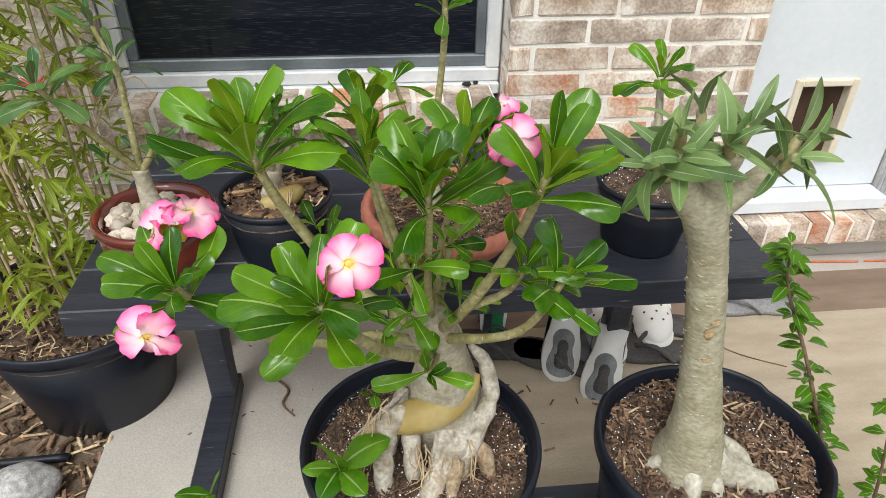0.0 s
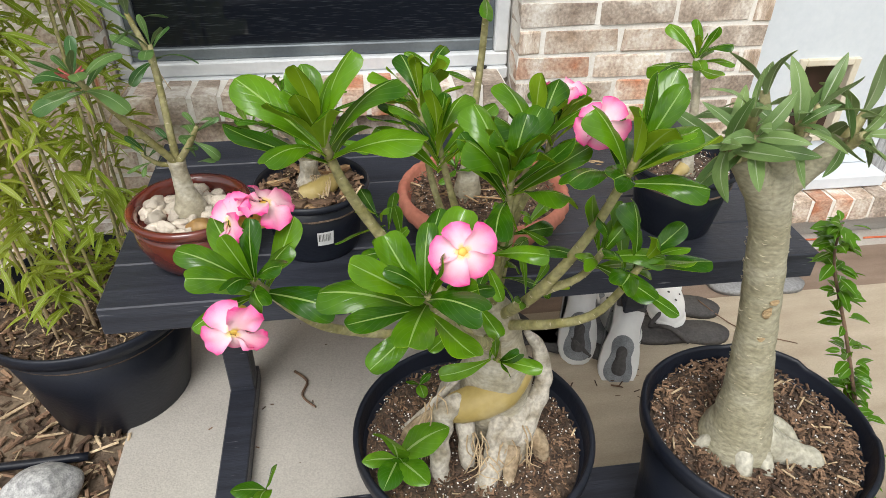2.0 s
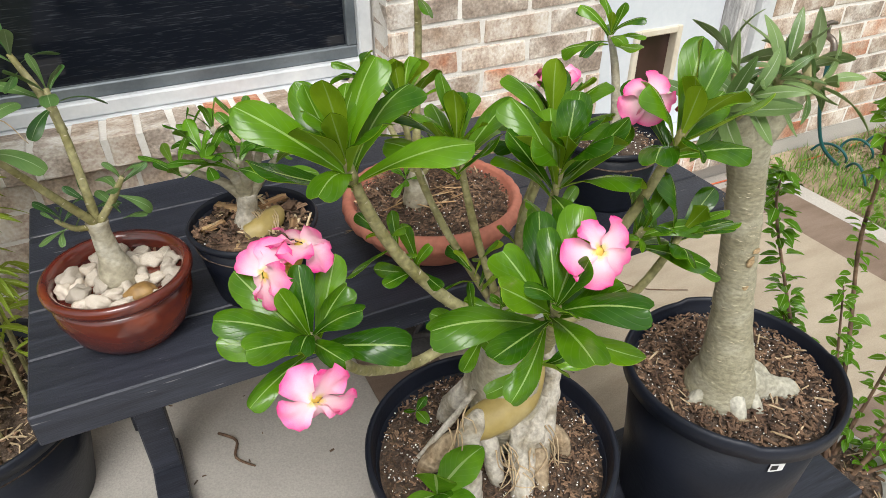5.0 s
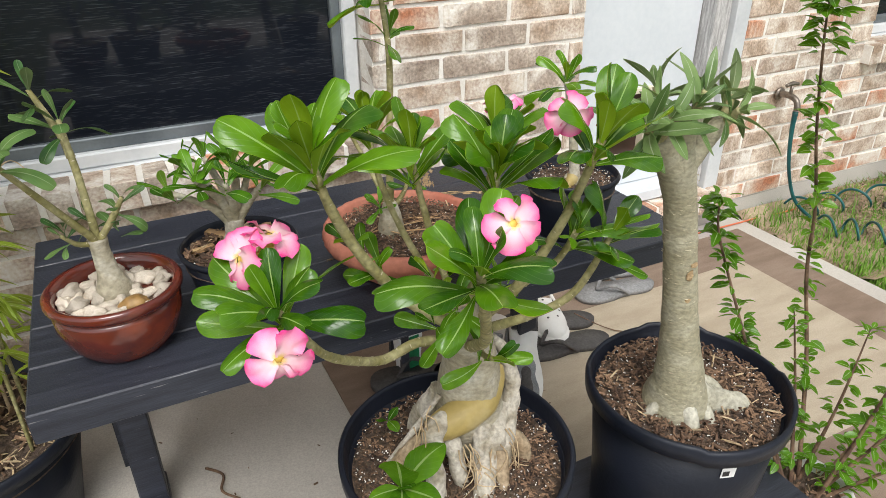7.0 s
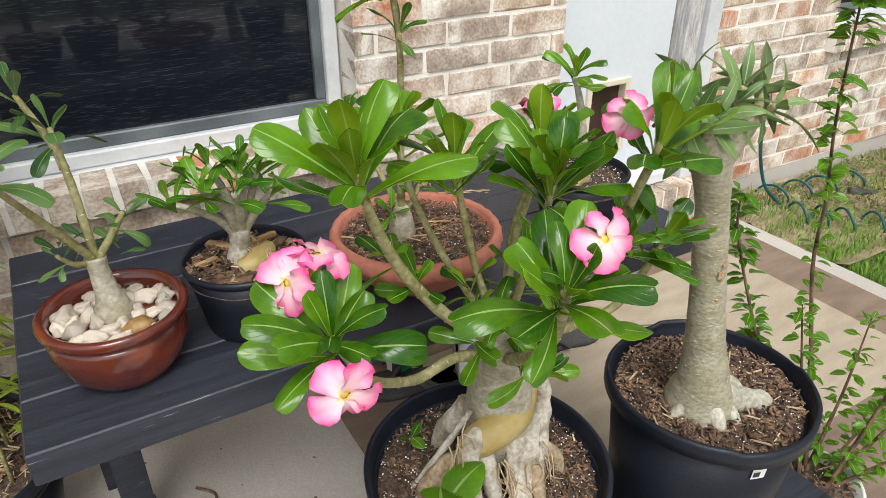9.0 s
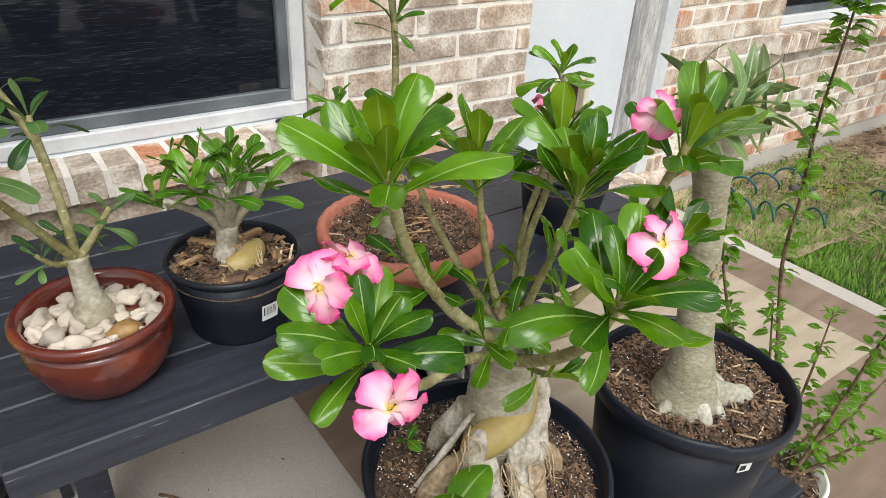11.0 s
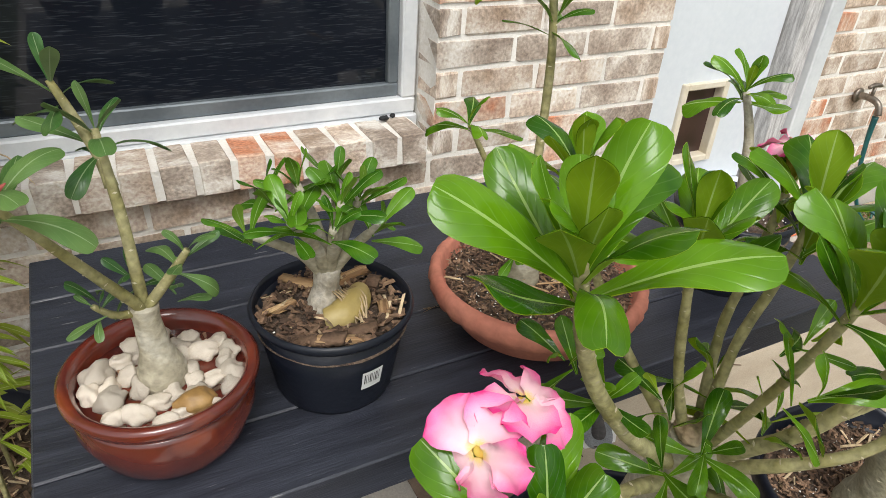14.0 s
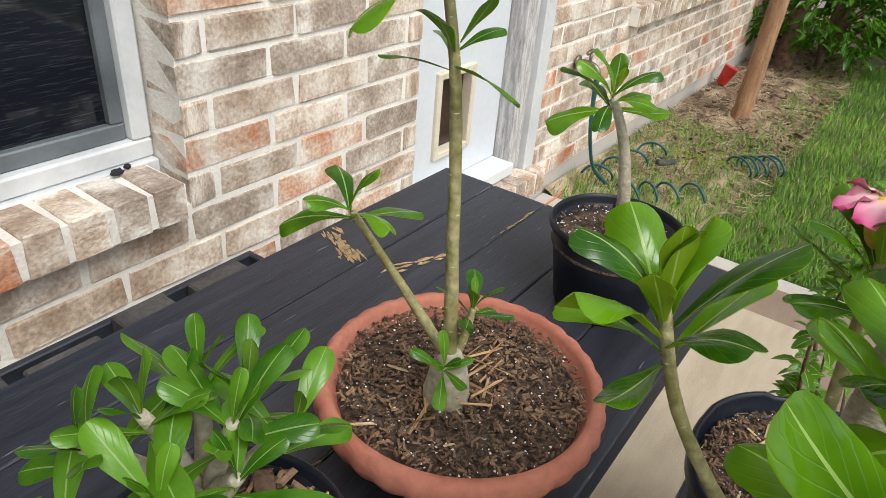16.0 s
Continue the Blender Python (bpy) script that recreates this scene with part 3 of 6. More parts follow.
def petal_mesh():
    b = bmesh.new()
    uvl = b.loops.layers.uv.new("UVMap")
    uvs, grid = {}, []
    nu, nv = 6, 8
    for j in range(nv + 1):
        v = j / nv
        w = 0.36 + 0.66 * math.sin(min(1.0, v * 1.05) * math.pi * 0.62) ** 1.2 * (1 if v < 0.85 else 1 - 2.2 * (v - 0.85))
        row = []
        for i in range(nu + 1):
            u = 2 * i / nu - 1
            e = 1 - 0.13 * (u * u) * (v > 0.8)
            vert = b.verts.new((v * e, u * w * 0.57, 0.2 * v - 0.34 * v * v + 0.10 * math.sin(u * 6 + v * 5) * v + 0.09 * math.sin(v * 12 + 3 * u) * u * u + 0.08 * u * u))
            uvs[vert] = (i / nu, v)
            row.append(vert)
        grid.append(row)
    for j in range(nv):
        for i in range(nu):
            f = b.faces.new((grid[j][i], grid[j + 1][i], grid[j + 1][i + 1], grid[j][i + 1]))
            f.smooth = True
            for lp in f.loops:
                lp[uvl].uv = uvs[lp.vert]
    me = bpy.data.meshes.new("petal")
    b.to_mesh(me)
    b.free()
    me.materials.append(M["petal"])
    return me


PETAL = petal_mesh()


def flower(plant, at, facing, size, rnd, stalk=0.035):
    """A five-petalled trumpet: petals round a yellow throat on a tapering tube."""
    f = frame_of(facing)
    b = tube([(0, 0, -stalk, 0.0035), (0, 0, -stalk * 0.6, 0.006), (0, 0, -0.008, 0.0062), (0, 0, -0.003, 0.0050), (0, 0, -0.0006, 0.0026)], 10, 4)
    fl = part("flower", b, "throat", plant, "pink and white flower with a yellow throat")
    fl.matrix_basis = Matrix.Translation(at) @ f
    t0 = rnd.uniform(0, 6.28)
    for i in range(5):
        a = t0 + i * 2 * math.pi / 5 + rnd.uniform(-0.12, 0.12)
        p = new("petal", PETAL)
        p.parent = fl
        s = size * 1.12 * rnd.uniform(0.9, 1.1)
        p.matrix_basis = Matrix.Rotation(a, 4, "Z") @ Matrix.Translation((0.0028, 0, 0)) @ Matrix.Rotation(rnd.uniform(-0.2, 0.4), 4, "Y") @ Matrix.Rotation(rnd.uniform(0.1, 0.45), 4, "X") @ Matrix.Scale(s, 4)
    return fl


# ---------------------------------------------------------------- ground and house
FLOOR, WALL, TOP = -0.06, 2.023, 0.52
COURSE, BASE = 0.0658, 0.0105

b = bmesh.new()
bmesh.ops.create_grid(b, x_segments=60, y_segments=60, size=60)
for v in b.verts:
    v.co.z = -0.085
ground = tagged(obj("ground", b, "lawn"), "patchy lawn and bare earth round the patio", "ground", kind="structure")
b = box(-0.47, 1.9, -3.0, WALL, -0.3, FLOOR, 0.006)
slab = tagged(obj("patio_slab", b, "concrete", smooth=False), "pale grey concrete patio slab", "patio", kind="structure")

rug = thing("outdoor_rug", (0, 0, FLOOR), "tan woven outdoor rug with a brown border", "rug")
for x0, x1, y0, y1 in ((0.22, 0.40, 0.72, 1.93), (1.64, 1.815, 0.72, 1.93), (0.40, 1.64, 1.75, 1.93), (0.40, 1.64, 0.72, 1.07)):
    part("rug_border", box(x0, x1, y0, y1, 0.0005, 0.005), "rug_brown", rug, "brown woven border", False)
part("rug_field", box(0.40, 1.64, 1.07, 1.75, 0.0005, 0.0052), "rug_tan", rug, "", False)

# wall: mortar core with the openings left free
WIN = (-0.49, 0.464, 0.486, 1.75)
DOOR = (1.118, 1.762, 0.10, 2.1)
WIN2 = (2.43, 3.6, 0.535, 1.75)
b = bmesh.new()
for x0, x1, z0, z1 in ((-4, WIN[0] - 0.006, BASE, 2.7), (WIN[0] - 0.006, WIN[1] + 0.006, BASE, WIN[2] - 0.07), (WIN[0] - 0.006, WIN[1] + 0.006, WIN[3], 2.7),
                       (WIN[1] + 0.006, DOOR[0] - 0.006, BASE, 2.7), (DOOR[0] - 0.006, DOOR[1] + 0.006, DOOR[3], 2.7), (DOOR[1] + 0.006, WIN2[0] - 0.006, BASE, 2.7),
                       (WIN2[0] - 0.006, WIN2[1] + 0.006, BASE, WIN2[2] - 0.07), (WIN2[0] - 0.006, WIN2[1] + 0.006, WIN2[3], 2.7), (WIN2[1] + 0.006, 11, BASE, 2.7)):
    box(x0, x1, WALL + 0.0035, WALL + 0.25, z0, z1, bm=b)
wall = tagged(obj("wall_north", b, "mortar", smooth=False), "tan brick house wall with pale smeared mortar", "wall", kind="structure")
foundation = tagged(obj("foundation", box(-4, 11, WALL + 0.004, WALL + 0.3, -0.3, BASE - 0.001), "concrete", smooth=False), "bare concrete foundation strip under the brick wall", "foundation", kind="structure")
b = box(-4, 11, 2.8, 2.9, -0.3, 2.7)
box(-4, 11, WALL, 2.9, 2.7, 2.75, bm=b)
box(-4, -3.9, WALL + 0.25, 2.8, -0.3, 2.7, bm=b)
box(10.9, 11, WALL + 0.25, 2.8, -0.3, 2.7, bm=b)
tagged(obj("wall_inner", b, "dark", smooth=False), "dark inside of the house behind the openings", "wall", kind="structure")


def window(name, w, label):
    """A white-framed window with a grey sash and dark glass, set back in its opening."""
    x0, x1, z0, z1 = w
    y = WALL + 0.085
    win = thing(name, (0, 0, 0), label, "window", kind="structure")
    for a in ((x0, x1, z0, z0 + 0.035), (x0, x1, z1 - 0.035, z1), (x0, x0 + 0.035, z0 + 0.035, z1 - 0.035), (x1 - 0.035, x1, z0 + 0.035, z1 - 0.035)):
        part("window_frame", box(a[0], a[1], y, y + 0.08, a[2], a[3], 0.004), "frame_white", win, "white vinyl frame", False)
    for a in ((x0 + 0.035, x1 - 0.035, z0 + 0.035, z0 + 0.065), (x0 + 0.035, x0 + 0.06, z0 + 0.065, z1 - 0.035), (x1 - 0.06, x1 - 0.035, z0 + 0.065, z1 - 0.035)):
        part("sash", box(a[0], a[1], y + 0.018, y + 0.06, a[2], a[3], 0.003), "alu", win, "grey aluminium sash", False)
    part("caulk", box(x0, x1, y - 0.012, y + 0.03, z0 - 0.03, z0 - 0.0005, 0.003), "frame_white", win, "white caulked strip", False)
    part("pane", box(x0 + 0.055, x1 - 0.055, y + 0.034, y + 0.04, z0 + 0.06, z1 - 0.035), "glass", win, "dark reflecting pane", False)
    return win


window("window_1", WIN, "white-framed window with dark glass above a brick sill")
window("window_2", WIN2, "small white-framed window with dark glass")
part("blind", box(WIN2[0] + 0.06, WIN2[1] - 0.06, WALL + 0.15, WALL + 0.155, WIN2[2] + 0.06, WIN2[3]), "rubber_grey", bpy.data.objects["window_2"], "grey blind")

door = thing("door_1", (0, 0, 0), "white back door with a pet door cut into it", "door", kind="structure")
dy = WALL + 0.07
PET = (1.296, 1.445, 0.245, 0.462)
b = bmesh.new()
for a in ((1.124, PET[0], 0.145, 2.05), (PET[1], 1.626, 0.145, 2.05), (PET[0], PET[1], 0.145, PET[2]), (PET[0], PET[1], PET[3], 2.05)):
    box(a[0], a[1], dy, dy + 0.045, a[2], a[3], bm=b)
part("door_leaf", b, "white_paint", door, "", False)
pet = part("pet_door_frame", box(PET[0] - 0.016, PET[0] + 0.004, dy - 0.012, dy + 0.05, PET[2] - 0.016, PET[3] + 0.016, 0.003), "cream", door, "cream plastic pet door frame", False)
for a in ((PET[1] - 0.004, PET[1] + 0.016, PET[2] - 0.016, PET[3] + 0.016), (PET[0] + 0.004, PET[1] - 0.004, PET[2] - 0.016, PET[2] + 0.004), (PET[0] + 0.004, PET[1] - 0.004, PET[3] - 0.004, PET[3] + 0.016)):
    part("pet_door_frame", box(a[0], a[1], dy - 0.012, dy + 0.05, a[2], a[3], 0.003), "cream", door, "cream plastic pet door frame", False)
part("pet_flap", box(PET[0] + 0.002, PET[1] - 0.002, dy + 0.02, dy + 0.026, PET[2], PET[3]), "flap", door, "dark brown vinyl flap", False)
part("jamb", box(1.630, 1.695, WALL + 0.01, WALL + 0.16, 0.10, 2.1, 0.004), "weathered", door, "weathered grey wooden jamb", False)
part("jamb", box(1.697, 1.757, WALL - 0.012, WALL + 0.16, 0.04, 2.1, 0.004), "frame_white", door, "white brick mould", False)
part("threshold", box(1.122, 1.628, WALL - 0.01, WALL + 0.16, 0.102, 0.142, 0.004), "white_paint", door, "white painted threshold", False)

# ---------------------------------------------------------------- patio table and the low plank before it
table = thing("patio_table", (0, 0, 0), "low black-painted wooden patio table with worn boards", "table")
TX0, TX1, TY0, TY1 = -0.302, 0.737, 1.181, 1.673
rt = random.Random(5)
nb = 5
for i in range(nb):
    y0 = TY0 + (TY1 - TY0) * i / nb
    y1 = TY0 + (TY1 - TY0) * (i + 1) / nb
    part("board", box(TX0, TX1, y0 + 0.0006, y1 - 0.0006, TOP - 0.045 + rt.uniform(-0.001, 0.001), TOP + rt.uniform(-0.0008, 0.0008), 0.002), "black_wood", table, "", False)
part("rail", box(TX0 + 0.06, TX1 - 0.06, TY0 + 0.22, TY0 + 0.26, TOP - 0.10, TOP - 0.046), "black_wood", table, "", False)
part("rail", box(TX0 + 0.06, TX1 - 0.06, TY1 - 0.07, TY1 - 0.03, TOP - 0.10, TOP - 0.046), "black_wood", table, "", False)
part("leg", box(-0.25, -0.198, 1.53, 1.585, FLOOR + 0.046, TOP - 0.047, 0.003), "black_wood", table, "", False)
part("foot_beam", box(-0.252, -0.196, 0.72, 1.61, FLOOR + 0.001, FLOOR + 0.0455, 0.003), "black_wood", table, "", False)
part("leg", box(0.665, 0.717, 1.60, 1.65, FLOOR + 0.006, TOP - 0.047, 0.003), "black_wood", table, "", False)

PLANK = 0.11
plank = thing("low_bench", (0, 0, 0), "black-painted low wooden bench holding two large pots", "bench")
part("seat", box(-0.03, 0.818, 0.86, 1.148, PLANK - 0.04, PLANK, 0.003), "black_wood", plank, "", False)
for x in (0.03, 0.70):
    part("leg", box(x, x + 0.08, 0.90, 1.10, FLOOR + 0.0455, PLANK - 0.0405, 0.003), "black_wood", plank, "", False)


# ---------------------------------------------------------------- pots
def pot(name, x, y, z0, z1, r0, r1, material, label, lip=0.010, lip_h=0.025, thick=0.006, notches=False):
    """A tapered nursery pot with a rolled lip and open mouth."""
    h = z1 - z0
    t = thing(name, (x, y, z0), label, "plant pot")
    deep = min(0.065, h * 0.3)
    inner = r0 + (r1 - lip - r0) * (1 - deep / h) - thick
    prof = [(r0 * 0.96, 0.0), (r0, 0.006), (r0 + (r1 - lip - r0) * 0.5, h * 0.5), (r1 - lip, h - lip_h), (r1, h - lip_h + 0.004), (r1 + 0.001, h - 0.004), (r1 - 0.002, h), (r1 - thick, h), (r1 - thick - 0.001, h - 0.006),
            (inner + 0.001, h - deep + 0.004), (0.01, h - deep + 0.003)]
    part("pot_body", lathe(prof[:4] + [(r1 - lip - 0.003, h - lip_h), (inner, h - deep), (0.01, h - deep - 0.001)], 64, 0.012, x * 10), material, t)
    part("rim", lathe(prof[3:], 64, 0.012, x * 10, False), material, t)
    return t


def soil_in(x, y, z, r, seed, chips=160, perl=120, straw=12, chip=(0.006, 0.016), name="potting_soil", label="dark potting soil with bark chips and white perlite"):
    """Potting soil: an uneven sheet with chips and specks lying on it."""
    rnd = random.Random(seed)
    b = bmesh.new()
    rings = 9
    vs = [[b.verts.new((0, 0, 0))]]
    for k in range(1, rings + 1):
        vs.append([b.verts.new((r * k / rings * math.cos(a), r * k / rings * math.sin(a), 0.0022 * noise.noise((k * 1.3, math.cos(a) * 3 + seed, math.sin(a) * 3)) - (0.01 if k == rings else 0)))
                   for a in (2 * math.pi * i / 36 for i in range(36))])
    for i in range(36):
        b.faces.new((vs[0][0], vs[1][i], vs[1][(i + 1) % 36]))
        for k in range(1, rings):
            b.faces.new((vs[k][i], vs[k + 1][i], vs[k + 1][(i + 1) % 36], vs[k][(i + 1) % 36]))
    so = tagged(obj(name, b, "soil"), label, "soil", kind="stuff")
    so.matrix_basis = Matrix.Translation((x, y, z))
    for nm, count, mt, lo, hi, asp in (("bark_chips", chips, "bark_chip", chip[0], chip[1], 0.34), ("perlite", perl, "perlite", 0.0011, 0.0025, 0.9), ("straw_bits", straw, "straw", 0.008, 0.03, 0.13)):
        if not count:
            continue
        V, F = [], []
        for _ in range(count):
            q, a = r * math.sqrt(rnd.random()) * 0.96, rnd.uniform(0, 6.28)
            s = rnd.uniform(lo, hi)
            m = Matrix.Translation((q * math.cos(a), q * math.sin(a), 0.0055 + s * 0.12)) @ Euler((rnd.gauss(0, 0.35), rnd.gauss(0, 0.35), rnd.uniform(0, 6.28))).to_matrix().to_4x4()
            k = len(V)
            for sx, sy, sz in ((-1, -1, -1), (1, -0.7, -1), (0.8, 1, -1), (-1, 0.8, -1), (-0.8, -0.8, 1), (0.9, -0.6, 1), (0.7, 0.8, 1), (-0.9, 0.7, 1)):
                V.append(m @ Vector((sx * s * 0.5, sy * s * 0.5 * asp * rnd.uniform(0.7, 1.2), sz * s * 0.5 * min(asp, 0.8) * 0.45)))
            F += [[k + i for i in f] for f in ((3, 2, 1, 0), (4, 5, 6, 7), (0, 1, 5, 4), (1, 2, 6, 5), (2, 3, 7, 6), (3, 0, 4, 7))]
        ob = raw(nm, V, F, mt, parent=so)
    return so


A, T = (0.178, 1.014), (0.568, 0.991)
ARIM, TRIM = 0.415, 0.396
pot("nursery_pot", *A, PLANK, ARIM, 0.122, 0.155, "black_plastic", "large black plastic nursery pot on a low bench")
pot_t = pot("nursery_pot", *T, PLANK, TRIM, 0.122, 0.153, "black_plastic", "large black plastic nursery pot with a torn white sticker", lip=0.012, lip_h=0.03)
for ob in pot_t.children:
    if ob.name.startswith("rim"):
        for v in ob.data.vertices:
            a = math.atan2(v.co.y, v.co.x)
            if v.co.xy.length > 0.13 and any(lo < a < hi for lo, hi in ((-2.2, -1.0), (-0.35, 0.6), (1.3, 2.4))):
                v.co.z -= 0.006
soil_in(*A, ARIM - 0.028, 0.143, 3, 2600, 900, 8, (0.003, 0.009))
soil_in(*T, TRIM - 0.028, 0.141, 4, 2400, 800, 60, (0.003, 0.013))
pot("nursery_pot", -0.012, 1.311, TOP, 0.624, 0.062, 0.082, "black_plastic", "small black nursery pot with a barcode label", 0.004, 0.012, 0.003)
pot("nursery_pot", 0.548, 1.296, TOP, 0.631, 0.06, 0.080, "black_plastic", "small black nursery pot with gritty soil", 0.004, 0.012, 0.003)
soil_in(-0.012, 1.311, 0.608, 0.077, 5, 520, 10, 26, (0.004, 0.017))
soil_in(0.548, 1.296, 0.612, 0.075, 6, 220, 190, 0, (0.003, 0.009))

rc = random.Random(23)
for i, (dx, dy, ln, wd, turn) in enumerate(((-0.035, -0.048, 0.062, 0.013, -28), (-0.012, -0.058, 0.045, 0.010, -16), (0.030, 0.040, 0.050, 0.014, 12), (0.052, 0.020, 0.026, 0.014, 60), (-0.05, 0.012, 0.034, 0.009, 20), (0.045, -0.028, 0.022, 0.010, 75), (0.012, -0.052, 0.030, 0.009, 5), (-0.02, 0.05, 0.04, 0.011, -40))):
    b = box(-ln / 2, ln / 2, -wd / 2, wd / 2, 0, 0.006, 0.0015)
    for v in b.verts:
        v.co += Vector((0.004 * rc.uniform(-1, 1), 0.0025 * rc.uniform(-1, 1), 0.0012 * rc.uniform(-1, 1)))
    o = tagged(obj("wood_chip", b, "wood_chip" if i % 3 else "bark_chip"), "splintered brown wood chip lying on the pot's soil", "wood chip", "wood chips in the small pot")
    o.matrix_basis = pose(-0.012 + dx, 1.311 + dy, 0.6125, rc.gauss(0, 4), rc.gauss(0, 4), turn)

# glazed pot with pebbles
RP = (-0.18, 1.288)
red = thing("ceramic_pot", (*RP, TOP), "reddish-brown glazed ceramic pot filled with pebbles", "plant pot")
part("pot_body", lathe([(0.048, 0), (0.054, 0.004), (0.068, 0.022), (0.0785, 0.05), (0.079, 0.068), (0.076, 0.075), (0.01, 0.075)], 64, 0.008), "glaze_red", red)
part("rim", lathe([(0.076, 0.073), (0.081, 0.078), (0.0848, 0.084), (0.0848, 0.090), (0.081, 0.094), (0.075, 0.092), (0.071, 0.084), (0.071, 0.066), (0.01, 0.065)], 64, 0.008, 0, False), "glaze_red", red)
soil_in(*RP, 0.588, 0.070, 7, 60, 0, 0)
rp = random.Random(11)
PEB = []
for k in range(5):
    o = obj("pebble", blob(1, 0.78, 0.66, 0.55, k, 3, 1.4), "pebble")
    PEB.append(o.data)
    bpy.data.objects.remove(o)
placed = []
for tries in range(2500):
    q, a = 0.070 * math.sqrt(rp.random()), rp.uniform(0, 6.28)
    s = rp.uniform(0.0105, 0.0165)
    p = (q * math.cos(a), q * math.sin(a))
    if q < 0.02 or q + s > 0.075 or any(math.hypot(p[0] - u, p[1] - w) < 0.66 * (s + r) for u, w, r in placed):
        continue
    placed.append((*p, s))
    o = tagged(new("pebble", rp.choice(PEB)), "cream and white river pebble in the glazed pot", "pebble", "pebbles in the glazed pot")
    o.matrix_basis = Matrix.Translation((RP[0] + p[0], RP[1] + p[1], 0.594 + s * 0.35)) @ Euler((rp.gauss(0, 0.3), rp.gauss(0, 0.3), rp.uniform(0, 6.3))).to_matrix().to_4x4() @ Matrix.Scale(s, 4)
o = tagged(obj("pebble", blob(0.017, 0.012, 0.009, 0.3, 9, 3), "pebble_brown"), "brown river pebble in the glazed pot", "pebble", "pebbles in the glazed pot")
o.matrix_basis = Matrix.Translation((-0.160, 1.237, 0.605))

# terracotta bowl with a rope rim
TC = (0.239, 1.304)
bowl = thing("terracotta_bowl", (*TC, TOP), "shallow terracotta-coloured bowl with a rope-patterned rim", "plant pot")
bb = lathe([(0.07, 0), (0.074, 0.004), (0.097, 0.022), (0.113, 0.047), (0.117, 0.051), (0.124, 0.055), (0.128, 0.064), (0.127, 0.074), (0.123, 0.080), (0.117, 0.081), (0.114, 0.076), (0.110, 0.06), (0.01, 0.059)], 144)
for v in bb.verts:
    if v.co.z > 0.050 and v.co.xy.length > 0.119:
        a = math.atan2(v.co.y, v.co.x)
        k = 1 + 0.026 * abs(math.sin(a * 16 + v.co.z * 40)) ** 0.7 - 0.012
        v.co.x, v.co.y = v.co.x * k, v.co.y * k
part("pot_body", bb, "terracotta", bowl)
soil_in(*TC, 0.586, 0.114, 8, 2600, 320, 6, (0.003, 0.009))

# ---------------------------------------------------------------- the large flowering desert rose
r = random.Random(21)
rose = thing("desert_rose_plant", Matrix.Translation((0.02, 0.03, 0.01)) @ Matrix.Diagonal((1, 1, 0.95, 1)), "flowering desert rose with thick exposed roots and pink blooms", "plant")
S = 0.401
cx, cy = 0.165, 0.965
part("trunk", tube([(0.186, 1.005, S - 0.012, 0.034), (0.188, 1.006, 0.44, 0.042), (0.189, 1.005, 0.495, 0.046), (0.187, 1.001, 0.545, 0.037), (0.182, 0.995, 0.588, 0.029), (0.174, 0.988, 0.614, 0.029), (0.164, 0.983, 0.642, 0.022), (0.160, 0.982, 0.658, 0.016)], 28, 9, 0.16, 1, freq=30), "trunk", rose, "swollen grey-brown trunk")
part("caudex", tube([(0.116, 0.973, 0.465, 0.011), (0.133, 0.976, 0.474, 0.0205), (0.163, 0.974, 0.486, 0.0245), (0.193, 0.978, 0.497, 0.0225), (0.217, 0.989, 0.512, 0.014), (0.228, 1.0, 0.526, 0.006)], 20, 8, 0.08, 2, freq=20), "caudex", rose, "smooth yellow swollen root")
